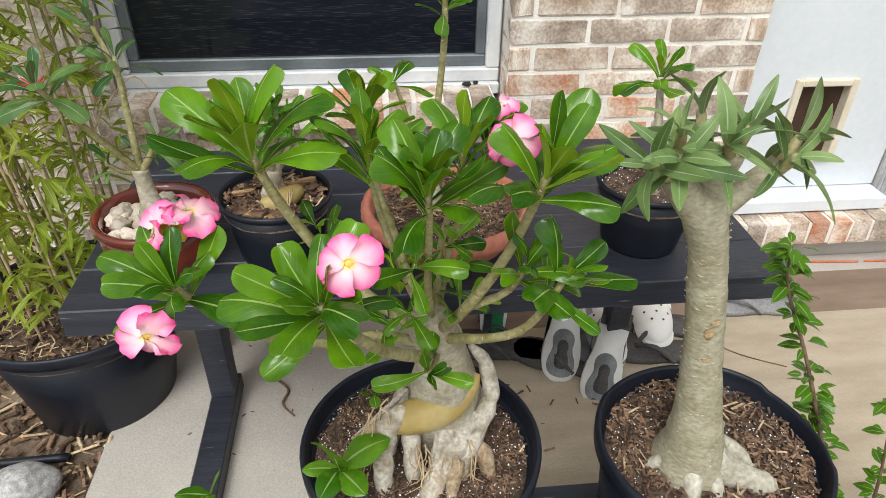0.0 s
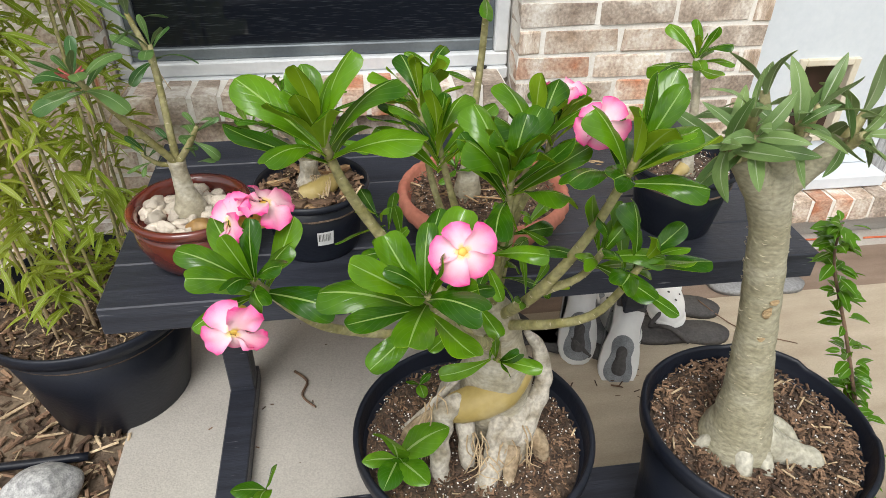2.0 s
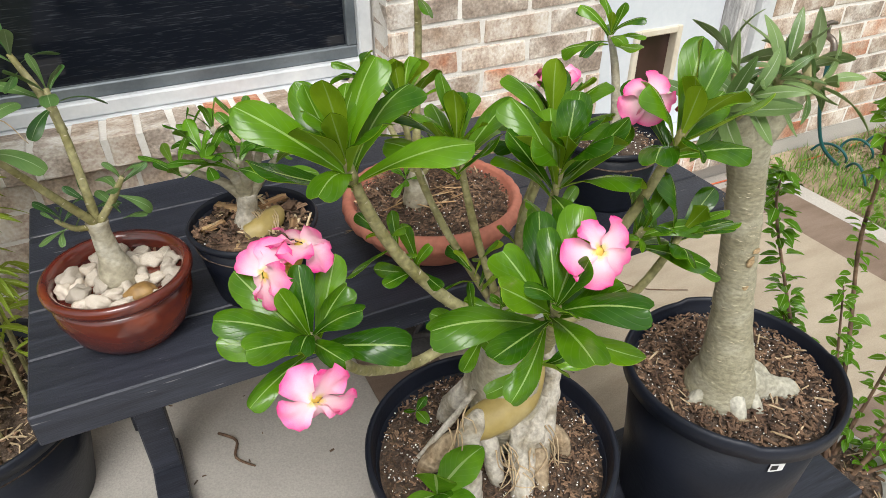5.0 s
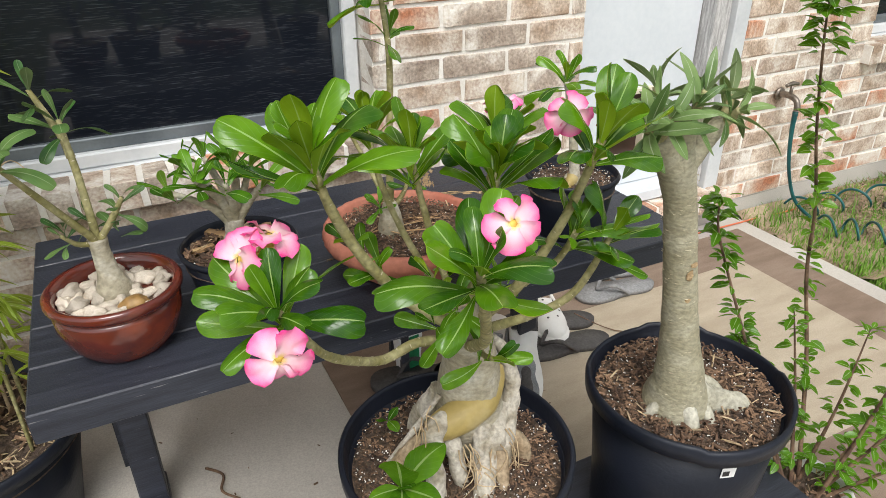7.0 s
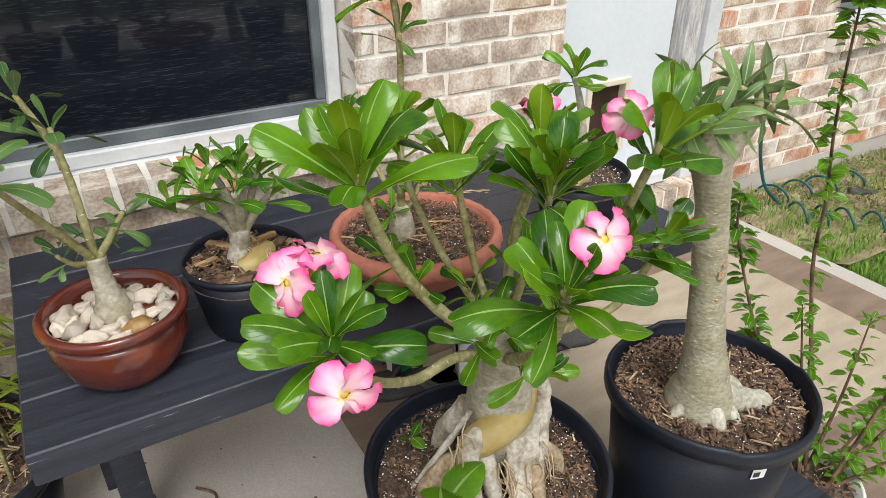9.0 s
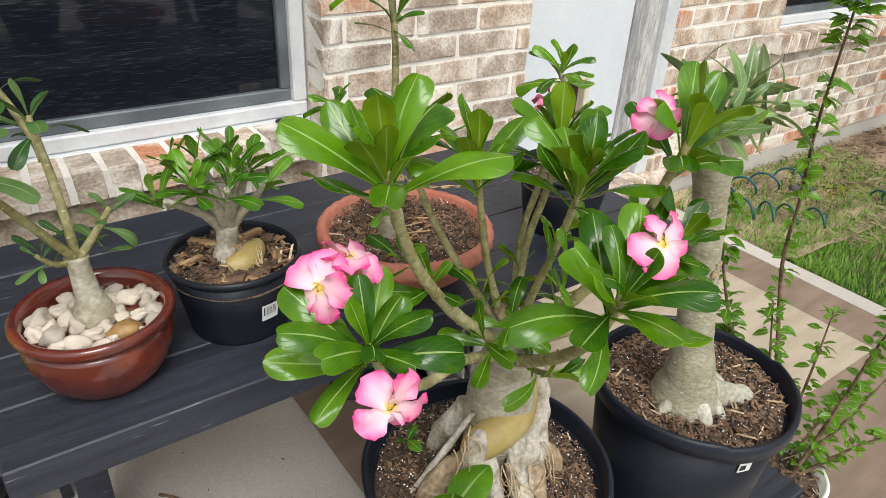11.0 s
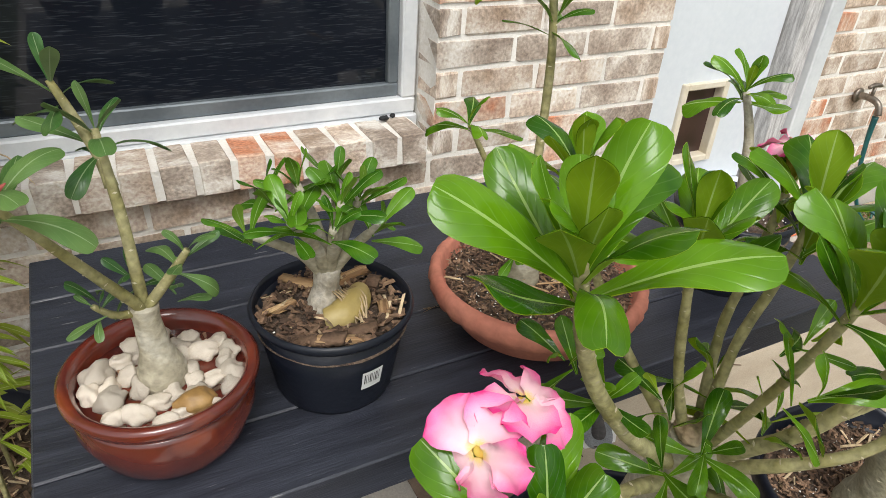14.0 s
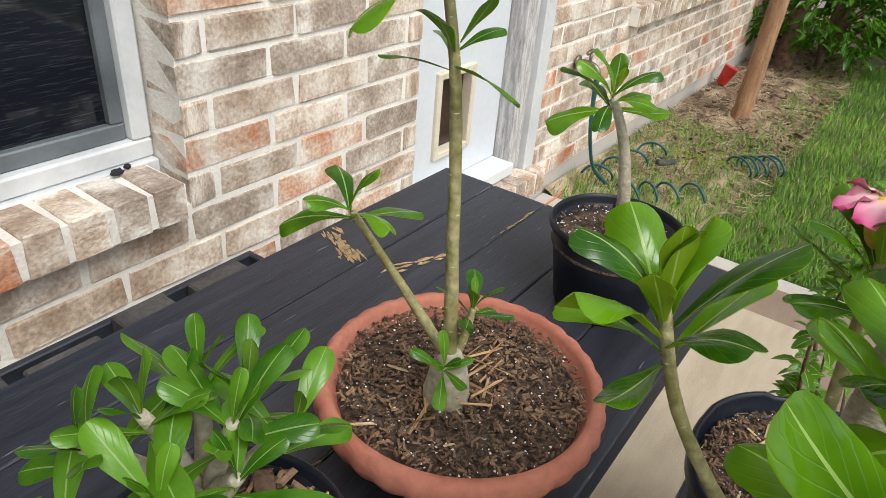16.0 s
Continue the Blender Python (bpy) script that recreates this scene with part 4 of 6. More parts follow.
ROOTS = (  # the exposed roots, each from the trunk down into the soil
    ("root", [(0.137, 0.976, 0.486, 0.012), (0.117, 0.963, 0.483, 0.0145), (0.110, 0.955, 0.452, 0.0130), (0.108, 0.942, 0.42, 0.0125), (0.109, 0.930, 0.392, 0.011)]),
    ("root", [(0.146, 0.982, 0.455, 0.012), (0.145, 0.964, 0.440, 0.012), (0.144, 0.951, 0.415, 0.0105), (0.147, 0.942, 0.392, 0.008)]),
    ("root", [(0.226, 0.986, 0.472, 0.015), (0.206, 0.968, 0.442, 0.021), (0.187, 0.950, 0.420, 0.0175), (0.168, 0.925, 0.403, 0.0145), (0.156, 0.902, 0.388, 0.011)]),
    ("root", [(0.220, 1.0, 0.575, 0.004), (0.241, 1.003, 0.535, 0.0095), (0.247, 0.992, 0.488, 0.0115), (0.231, 0.973, 0.455, 0.0125), (0.214, 0.955, 0.430, 0.0125), (0.206, 0.942, 0.392, 0.010)]),
    ("root", [(0.205, 0.985, 0.47, 0.015), (0.188, 0.968, 0.448, 0.013), (0.178, 0.955, 0.425, 0.011), (0.176, 0.94, 0.392, 0.008)]),
    ("root_skin", [(0.202, 0.942, 0.43, 0.008), (0.194, 0.924, 0.41, 0.009), (0.190, 0.910, 0.390, 0.006)]),
    ("root_skin", [(0.125, 0.985, 0.455, 0.009), (0.100, 0.992, 0.428, 0.016), (0.084, 0.996, 0.412, 0.014), (0.068, 1.0, 0.392, 0.006)]),
    ("root_skin", [(0.222, 0.970, 0.435, 0.009), (0.236, 0.952, 0.418, 0.0135), (0.243, 0.941, 0.394, 0.008)]),
    ("root", [(0.142, 1.0, 0.505, 0.0035), (0.112, 1.006, 0.457, 0.0045), (0.087, 1.012, 0.42, 0.004), (0.068, 1.015, 0.395, 0.003)]),
    ("root", [(0.150, 1.0, 0.485, 0.005), (0.138, 0.990, 0.462, 0.0055), (0.126, 0.984, 0.43, 0.0045), (0.118, 0.978, 0.394, 0.004)]),
    ("root", [(0.215, 1.03, 0.48, 0.018), (0.235, 1.045, 0.43, 0.015), (0.245, 1.055, 0.392, 0.011)]),
    ("root", [(0.160, 1.03, 0.48, 0.018), (0.140, 1.05, 0.43, 0.015), (0.13, 1.06, 0.392, 0.011)]))
for k, (mt, row) in enumerate(ROOTS):
    part("root", tube(row, 14, 7, 0.3, k, freq=55), mt, rose, "pale gnarled root" if mt == "root" else "brown-skinned root")
for k in range(44):
    x0, y0, z0, sp = ((0.147, 0.944, 0.43, 0.008), (0.214, 0.944, 0.425, 0.010), (0.108, 0.968, 0.478, 0.012), (0.170, 0.936, 0.418, 0.010))[k % 4]
    x, y, z = x0 + r.gauss(0, sp), y0 + r.gauss(0, 0.006), z0 + r.gauss(0, 0.012)
    part("rootlet", tube([(x, y + 0.004, z + 0.012, 0.0011), (x + r.gauss(0, 0.007), y - 0.008, z - 0.004, 0.0009), (x + r.gauss(0, 0.016), y - 0.014 + r.gauss(0, 0.008), S + 0.003, 0.0005)], 5, 3), "straw", rose)

part("cut_end", blob(0.014, 0.012, 0.007, 0.5, 3, 3), "root_skin", rose, "dry brown pruned stump").matrix_basis = Matrix.Translation((0.160, 0.982, 0.662))


def branch(plant, pts, mt="stem", seed=0, steps=5):
    br = part("branch", tube(pts, 10, steps, 0.14, seed, freq=60, rings_at=0.035), mt, plant)
    if mt == "stem":
        q, V, F = random.Random(seed + 50), [], []
        line = curve_points(pts, 9)
        for i in range(2, len(line) - 1):
            c, rad = line[i]
            d = (line[i + 1][0] - line[i - 1][0]).normalized()
            a = i * 2.4 + q.uniform(-0.4, 0.4)
            sd = d.orthogonal().normalized()
            o = sd * math.cos(a) + d.cross(sd) * math.sin(a)
            w = d.cross(o)
            p, e, k = c + o * rad * 0.97, rad * q.uniform(0.3, 0.55), len(V)
            V += [p + w * e, p + d * e * 0.4, p - w * e, p - d * e * 0.4, p + o * rad * 0.16]
            F += [(k, k + 1, k + 4), (k + 1, k + 2, k + 4), (k + 2, k + 3, k + 4), (k + 3, k, k + 4)]
        sc = raw("leaf_scars", V, F, "scar", True, br)
        sc["kind"] = "stuff"
    return br


ROSES = [  # tip, axis, leaves, length, lowest and steepest angle, then the branch from the trunk
    ((-0.065, 0.885, 0.778), (-0.2, -0.45, 1), 15, 0.080, 4, 76, ((cx - 0.02, cy, S + 0.195, 0.0072), (0.108, 0.983, 0.616, 0.0062), (0.066, 0.985, 0.604, 0.0058), (0.021, 0.955, 0.640, 0.0052), (-0.022, 0.922, 0.69, 0.0046), (-0.065, 0.885, 0.778, 0.0036))),
    ((0.07, 0.777, 0.838), (-0.1, -0.45, 1), 16, 0.078, 5, 74, ((0.172, 0.985, 0.592, 0.0085), (0.164, 0.955, 0.61, 0.0075), (0.145, 0.895, 0.665, 0.0064), (0.104, 0.825, 0.75, 0.0054), (0.07, 0.777, 0.838, 0.0040))),
    ((0.0, 0.970, 0.875), (-0.15, -0.05, 1), 16, 0.104, 22, 84, ((cx - 0.02, cy + 0.01, S + 0.215, 0.0080), (0.10, 0.985, 0.675, 0.0068), (0.048, 0.985, 0.75, 0.0060), (0.016, 0.976, 0.82, 0.0052), (0.0, 0.970, 0.875, 0.0040))),
    ((0.108, 0.988, 0.852), (0.0, 0.05, 1), 14, 0.084, 30, 84, ((cx - 0.015, cy + 0.02, S + 0.225, 0.0052), (0.14, 0.995, 0.72, 0.0040), (0.12, 0.992, 0.8, 0.0036), (0.108, 0.988, 0.852, 0.0032))),
    ((0.256, 0.875, 0.886), (0.25, -0.15, 1), 15, 0.092, 20, 80, ((cx + 0.01, cy, S + 0.215, 0.0072), (0.20, 0.925, 0.70, 0.0060), (0.232, 0.895, 0.79, 0.0048), (0.256, 0.875, 0.886, 0.0040))),
    ((0.249, 0.891, 0.778), (0.15, -0.4, 1), 10, 0.070, 4, 76, ((0.205, 0.928, 0.70, 0.0052), (0.235, 0.905, 0.735, 0.0040), (0.249, 0.891, 0.778, 0.0032))),
    ((0.284, 0.877, 0.774), (0.5, -0.35, 1), 9, 0.076, 8, 76, ((cx + 0.012, cy - 0.01, S + 0.205, 0.0064), (0.222, 0.92, 0.66, 0.0052), (0.258, 0.893, 0.70, 0.0044), (0.284, 0.877, 0.774, 0.0032))),
    ((0.160, 0.905, 0.858), (0.05, -0.2, 1), 15, 0.084, 24, 82, ((cx, cy - 0.002, S + 0.22, 0.0052), (0.163, 0.945, 0.72, 0.0040), (0.162, 0.92, 0.8, 0.0036), (0.160, 0.905, 0.858, 0.0032))),
    ((0.2, 0.975, 0.858), (0.15, 0.15, 1), 12, 0.080, 25, 82, ((cx + 0.003, cy + 0.012, S + 0.225, 0.0052), (0.18, 0.985, 0.74, 0.0040), (0.192, 0.98, 0.8, 0.0036), (0.2, 0.975, 0.858, 0.0032))),
    ((0.162, 0.905, 0.628), (0.1, -0.75, 0.65), 6, 0.062, 0, 85, ((0.178, 0.975, 0.595, 0.0045), (0.170, 0.938, 0.606, 0.0036), (0.162, 0.905, 0.628, 0.0028))),
    ((0.104, 1.100, 0.850), (-0.05, 0.2, 1), 13, 0.082, 20, 82, ((cx - 0.012, cy + 0.025, S + 0.22, 0.0052), (0.125, 1.04, 0.72, 0.0040), (0.108, 1.08, 0.79, 0.0036), (0.104, 1.100, 0.850, 0.0032))),
    ((0.235, 1.022, 0.848), (0.2, 0.2, 1), 11, 0.072, 25, 82, ((cx + 0.005, cy + 0.02, S + 0.22, 0.0052), (0.195, 1.01, 0.73, 0.0040), (0.22, 1.018, 0.79, 0.0036), (0.235, 1.022, 0.848, 0.0032))),
]
for k, (tip, ax, n, ln, low, high, line) in enumerate(ROSES):
    p0 = line[0]
    if k not in (1, 5, 9):
        line = ((0.172 + (p0[0] - cx) * 0.4, 0.984, p0[2], p0[3]),) + line[1:]
    branch(rose, line, "stem", k)
    rosette(rose, LEAF, tip, ax, n, ln, r, low, high, 0.034, 0.7, Vector((-0.25, -0.95, -0.2)).normalized() if k == 0 else None)
for at, ax in (((0.046, 1.022, 0.75), (-0.6, 0.2, 0.8)), ((0.065, 0.99, 0.73), (-0.5, -0.4, 0.8)), ((0.14, 0.95, 0.68), (-0.3, -0.5, 0.8)), ((0.205, 0.95, 0.69), (0.6, 0.1, 0.7)), ((0.13, 1.0, 0.70), (-0.2, 0.6, 0.8)), ((0.15, 0.9, 0.78), (0.2, -0.5, 0.7)), ((0.19, 0.94, 0.78), (0.4, -0.4, 0.7)), ((0.12, 0.97, 0.65), (-0.5, -0.1, 0.8)), ((0.19, 1.0, 0.7), (0.3, 0.4, 0.8))):
    rosette(rose, LEAF, at, ax, 6, 0.055, r, 10, 70)
flower(rose, (0.094, 0.772, 0.879), (-0.05, -0.7, 0.55), 0.0185, r)
flower(rose, (0.228, 0.892, 0.911), (-0.25, -0.75, 0.45), 0.0185, r)
flower(rose, (0.242, 1.033, 0.885), (-0.1, 0.1, 1), 0.0195, r)
flower(rose, (-0.078, 0.834, 0.766), (-0.1, -0.9, 0.12), 0.0235, r)
flower(rose, (-0.083, 0.925, 0.815), (-0.75, -0.35, 0.35), 0.0225, r)
flower(rose, (-0.052, 0.935, 0.828), (0.35, 0.0, 0.85), 0.0225, r)
for at in ((0.002, 0.99, 0.882), (0.268, 0.9, 0.89), (0.11, 0.8, 0.855)):
    part("bud", tube([(*at, 0.0016), (at[0] + 0.004, at[1] - 0.003, at[2] + 0.007, 0.0024), (at[0] + 0.006, at[1] - 0.005, at[2] + 0.016, 0.0008)], 8, 4), "bud", rose, "closed red flower bud")

# ---------------------------------------------------------------- the tree-like desert rose
tree = thing("desert_rose_tree", (0, 0.025, -0.018), "stout grey-green desert rose trunk with narrow silvery leaves", "plant")
ST = 0.385
bx, by = 0.535, 0.955
part("trunk", tube([(bx, by, ST - 0.01, 0.054), (bx, by, ST + 0.015, 0.050), (bx - 0.003, by, ST + 0.05, 0.038), (bx - 0.008, by + 0.004, ST + 0.10, 0.029), (bx - 0.018, by + 0.008, ST + 0.17, 0.0245), (bx - 0.03, by + 0.012, ST + 0.25, 0.0225), (bx - 0.048, by + 0.014, ST + 0.34, 0.0208), (bx - 0.064, by + 0.013, ST + 0.388, 0.024), (bx - 0.07, by + 0.012, ST + 0.412, 0.021)], 24, 10, 0.07, 5, freq=50, rings_at=0.008), "trunk_tree", tree, "stout scarred trunk")
tt = (bx - 0.066, by + 0.014, ST + 0.405)
for k, row in enumerate(([(0.02, -0.015, 0.026, 0.024), (0.042, -0.028, 0.014, 0.019), (0.062, -0.038, 0.009, 0.0165), (0.08, -0.046, 0.006, 0.0155)], [(0.025, 0.005, 0.035, 0.016), (0.05, 0.008, 0.024, 0.010), (0.068, -0.004, 0.014, 0.009), (0.075, -0.018, 0.004, 0.007)], [(0.03, 0.0, 0.02, 0.014), (0.055, -0.004, 0.01, 0.009), (0.07, -0.014, 0.0, 0.006)], [(-0.012, -0.034, 0.022, 0.012), (-0.016, -0.050, 0.008, 0.011), (-0.018, -0.056, -0.008, 0.008)], [(0.014, -0.036, 0.018, 0.012), (0.017, -0.052, 0.004, 0.009), (0.018, -0.058, -0.01, 0.007)], [(-0.036, -0.006, 0.018, 0.012), (-0.05, -0.002, 0.006, 0.009), (-0.056, 0.0, -0.01, 0.007)])):
    part("root", tube([(bx + q[0], by + q[1], ST + q[2], q[3]) for q in row] + [(bx + row[-1][0] * (1 + e[0]), by + row[-1][1] * (1 + e[0]), ST + row[-1][2] - e[1], row[-1][3] * e[2]) for e in ((0.06, 0.001, 0.93), (0.11, 0.004, 0.7), (0.14, 0.008, 0.4), (0.15, 0.01, 0.08))], 16, 6, 0.2, k, freq=45), "root_tree", tree, "pale stubby root")
THICK_LIMBS = ([(0.472, 0.966, 0.765, 0.021), (0.446, 0.963, 0.795, 0.0175), (0.424, 0.960, 0.825, 0.0150)], [(0.468, 0.967, 0.765, 0.020), (0.472, 0.970, 0.80, 0.0165), (0.484, 0.972, 0.838, 0.0145)], [(0.474, 0.968, 0.770, 0.018), (0.504, 0.970, 0.792, 0.0125), (0.540, 0.975, 0.822, 0.0110)], [(0.468, 0.975, 0.770, 0.018), (0.468, 0.995, 0.81, 0.0125), (0.472, 1.01, 0.84, 0.0110)])
for k, row in enumerate(THICK_LIMBS):
    part("limb", tube(row, 16, 6, 0.1, k, freq=50, rings_at=0.008), "trunk_tree", tree)
    e = row[-1]
    part("cut_end", blob(e[3] * 0.85, e[3] * 0.85, 0.004, 0.4, k), "root_skin", tree, "dry brown pruned end").matrix_basis = Matrix.Translation(e[:3])
TR = [(0, (0.392, 0.945, 0.842), (-0.75, -0.4, 0.55), 9), (0, (0.416, 0.936, 0.852), (-0.2, -0.7, 0.7), 8), (0, (0.428, 0.968, 0.862), (-0.3, 0.2, 1), 8), (1, (0.466, 0.948, 0.858), (0.0, -0.6, 0.8), 9), (1, (0.494, 0.965, 0.868), (0.3, 0.1, 1), 8), (3, (0.47, 1.022, 0.862), (-0.1, 0.6, 0.8), 7), (2, (0.540, 0.950, 0.842), (0.4, -0.6, 0.6), 8), (2, (0.562, 0.985, 0.848), (0.85, 0.1, 0.5), 9)]
for k, (lim, tip, ax, n) in enumerate(TR):
    e = Vector(THICK_LIMBS[lim][-1][:3]) - Vector((0, 0, 0.008))
    part("branch", tube([(*e, 0.008), (*((e + Vector(tip)) / 2), 0.0065), (*tip, 0.0045)], 10, 5, 0.1, k, freq=50), "stem", tree)
    rosette(tree, PALE, tip, ax, n - 1, 0.074, r, -4, 68, 0.02)
V, F = [], []
rs_ = random.Random(15)
for i in range(170):
    z, a = rs_.uniform(0.03, 0.39), rs_.uniform(0, 6.28)
    k = min(max((z - 0.05) / 0.05, 0), 1)
    rad = 0.045 - 0.014 * k if z < 0.1 else 0.0285 - 0.006 * min(1, (z - 0.1) / 0.12)
    c = Vector((bx - 0.048 * (z / 0.34) ** 1.35, by + 0.014 * min(1, z / 0.3), ST + z))
    o = Vector((math.cos(a), math.sin(a), 0))
    w, e, p, n0 = Vector((-math.sin(a), math.cos(a), rs_.gauss(0, 0.12))), rs_.uniform(0.002, 0.006), c + o * rad, len(V)
    V += [p + w * e - o * 0.002, p + Vector((0, 0, 0.0006)), p - w * e - o * 0.002, p - Vector((0, 0, 0.0006)), p + o * 0.0012]
    F += [(n0, n0 + 1, n0 + 4), (n0 + 1, n0 + 2, n0 + 4), (n0 + 2, n0 + 3, n0 + 4), (n0 + 3, n0, n0 + 4)]
sc = raw("bark_scars", V, F, "scar", True, tree)
sc["kind"] = "stuff"
for i in range(3):
    z = (0.24, 0.20, 0.255)[i]
    a = (-1.75, -1.7, -1.5)[i]
    p = Vector((bx - 0.03 * z / 0.25, by + 0.011, ST + z)) + Vector((math.cos(a), math.sin(a), 0)) * 0.0225
    sc = part("scar", blob(0.006, 0.0022, (0.008, 0.006, 0.004)[i], 0.4, i), "worn_wood", tree, "pale healed bark scar")
    sc.matrix_basis = Matrix.Translation(p)

# ---------------------------------------------------------------- plants on the table
red_plant = thing("young_desert_rose", (0.02, 0.036, -0.012), "young desert rose with a grey swollen stem and long bare limbs", "plant")
q = (-0.2, 1.252)
part("trunk", tube([(q[0], q[1], 0.60, 0.024), (q[0], q[1], 0.62, 0.022), (q[0] - 0.002, q[1], 0.645, 0.013), (q[0] - 0.004, q[1], 0.675, 0.011), (q[0] - 0.004, q[1], 0.69, 0.012)], 16, 6, 0.08, 3, freq=40), "trunk", red_plant)
fork = (q[0] - 0.004, q[1], 0.685)
for k, (tip, mid, rad, n, ln, ax) in enumerate((((-0.212, 1.285, 0.835), (-0.206, 1.262, 0.76), 0.0055, 9, 0.055, (0, -0.1, 1)), ((-0.285, 1.21, 0.825), (-0.238, 1.232, 0.745), 0.0052, 12, 0.06, (-0.2, -0.3, 1)), ((-0.165, 1.235, 0.745), (-0.182, 1.245, 0.715), 0.005, 6, 0.042, (0.4, -0.2, 1)),
                                               ((-0.235, 1.30, 0.87), (-0.215, 1.285, 0.82), 0.005, 6, 0.06, (-0.1, 0, 1)), ((-0.24, 1.235, 0.71), (-0.225, 1.245, 0.69), 0.004, 4, 0.035, (-0.5, -0.2, 0.8)))):
    s0 = fork if k != 3 else (-0.209, 1.275, 0.79)
    branch(red_plant, [(*s0, rad), (*mid, rad * 0.85), (*tip, rad * 0.55)], "stem", k)
    rosette(red_plant, GREY, tip, ax, n, ln, r, 0, 75, 0.025)
for at in ((-0.21, 1.26, 0.725), (-0.178, 1.243, 0.715), (-0.235, 1.235, 0.72)):
    rosette(red_plant, GREY, at, (r.uniform(-0.3, 0.3), -0.3, 1), 4, 0.035, r, 20, 75)
for i in range(7):
    a = i * 0.9
    p0 = Vector((-0.285, 1.208, 0.822))
    part("bud", tube([(*p0, 0.002), (*(p0 + Vector((math.cos(a) * 0.008, math.sin(a) * 0.008, 0.006))), 0.0025), (*(p0 + Vector((math.cos(a) * 0.016, math.sin(a) * 0.016, 0.012))), 0.0006)], 6, 3), "bud", red_plant, "small red bud")

squat = thing("young_desert_rose", (0.03, 0.05, -0.022), "squat desert rose with a forked trunk and bulging yellow root", "plant")
q = (-0.045, 1.27)
part("trunk", tube([(q[0], q[1], 0.615, 0.028), (q[0], q[1], 0.632, 0.023), (q[0], q[1], 0.655, 0.013), (q[0] + 0.002, q[1], 0.678, 0.013)], 16, 6, 0.1, 3, freq=40), "root", squat)
part("caudex", tube([(q[0] - 0.012, q[1] - 0.03, 0.635, 0.012), (q[0] + 0.004, q[1] - 0.032, 0.638, 0.016), (q[0] + 0.024, q[1] - 0.02, 0.642, 0.015), (q[0] + 0.036, q[1], 0.64, 0.009)], 14, 6, 0.1, 4, freq=30), "caudex", squat, "bulging yellow root")
for i in range(9):
    x = q[0] + 0.002 + i * 0.003
    part("rootlet", tube([(x, q[1] - 0.012, 0.655, 0.001), (x + 0.004, q[1] - 0.032, 0.653, 0.001), (x + r.gauss(0.004, 0.004), q[1] - 0.05, 0.634, 0.0007)], 5, 3), "straw", squat)
for k, (dx, dy, dz, n) in enumerate(((-0.06, 0.02, 0.055, 7), (-0.03, -0.02, 0.085, 9), (-0.01, 0.02, 0.10, 9), (0.02, -0.01, 0.09, 9), (0.045, 0.01, 0.08, 9), (0.03, 0.03, 0.09, 7), (-0.035, 0.03, 0.09, 7), (0.005, -0.03, 0.075, 7), (0.055, -0.015, 0.06, 6))):
    tip = (q[0] + dx - 0.014, q[1] + dy - 0.022, 0.682 + dz * 0.9)
    branch(squat, [(q[0] + 0.001, q[1], 0.666, 0.0085), (q[0] + dx * 0.4, q[1] + dy * 0.4 - 0.006, 0.676 + dz * 0.4, 0.0056), (*tip, 0.0034)], "trunk", k, 4)
    rosette(squat, SMALL, tip, (dx * 7, dy * 7, 1), n - 1, 0.056, r, 14, 80, 0.018)

tall = thing("young_desert_rose", (0.006, 0.014, -0.024), "tall slender desert rose with a bulb-like base in a shallow bowl", "plant")
q = (0.208, 1.288)
part("trunk", tube([(q[0], q[1], 0.605, 0.019), (q[0], q[1], 0.622, 0.0205), (q[0], q[1], 0.645, 0.016), (q[0], q[1], 0.664, 0.009)], 16, 6, 0.05, 3, freq=40), "trunk", tall)
branch(tall, [(q[0], q[1], 0.655, 0.0065), (q[0] + 0.008, q[1] + 0.012, 0.74, 0.0052), (q[0] + 0.022, q[1] + 0.032, 0.87, 0.0045), (q[0] + 0.018, q[1] + 0.05, 0.97, 0.0038)], "stem", 1)
branch(tall, [(q[0], q[1], 0.655, 0.005), (q[0] - 0.022, q[1] + 0.033, 0.72, 0.0038), (q[0] - 0.046, q[1] + 0.068, 0.787, 0.0026)], "stem", 2)
branch(tall, [(q[0], q[1], 0.65, 0.005), (q[0] + 0.02, q[1] - 0.0, 0.67, 0.004), (q[0] + 0.032, q[1] + 0.002, 0.69, 0.003)], "stem", 3)
rosette(tall, LEAF, (q[0] - 0.047, q[1] + 0.07, 0.789), (-0.1, 0, 1), 6, 0.062, r, 5, 60, 0.01)
rosette(tall, SMALL, (q[0] + 0.032, q[1] + 0.002, 0.69), (0.3, -0.1, 1), 8, 0.045, r, 10, 75, 0.01)
rosette(tall, SMALL, (q[0] - 0.02, q[1] - 0.008, 0.665), (-0.3, -0.3, 0.9), 7, 0.035, r, 10, 75, 0.01)
rosette(tall, SMALL, (q[0] + 0.025, q[1] + 0.034, 0.905), (0.3, -0.2, 1), 7, 0.062, r, 5, 70, 0.02)
rosette(tall, LEAF, (q[0] + 0.018, q[1] + 0.05, 0.97), (0, 0, 1), 12, 0.075, r, 0, 75, 0.03)

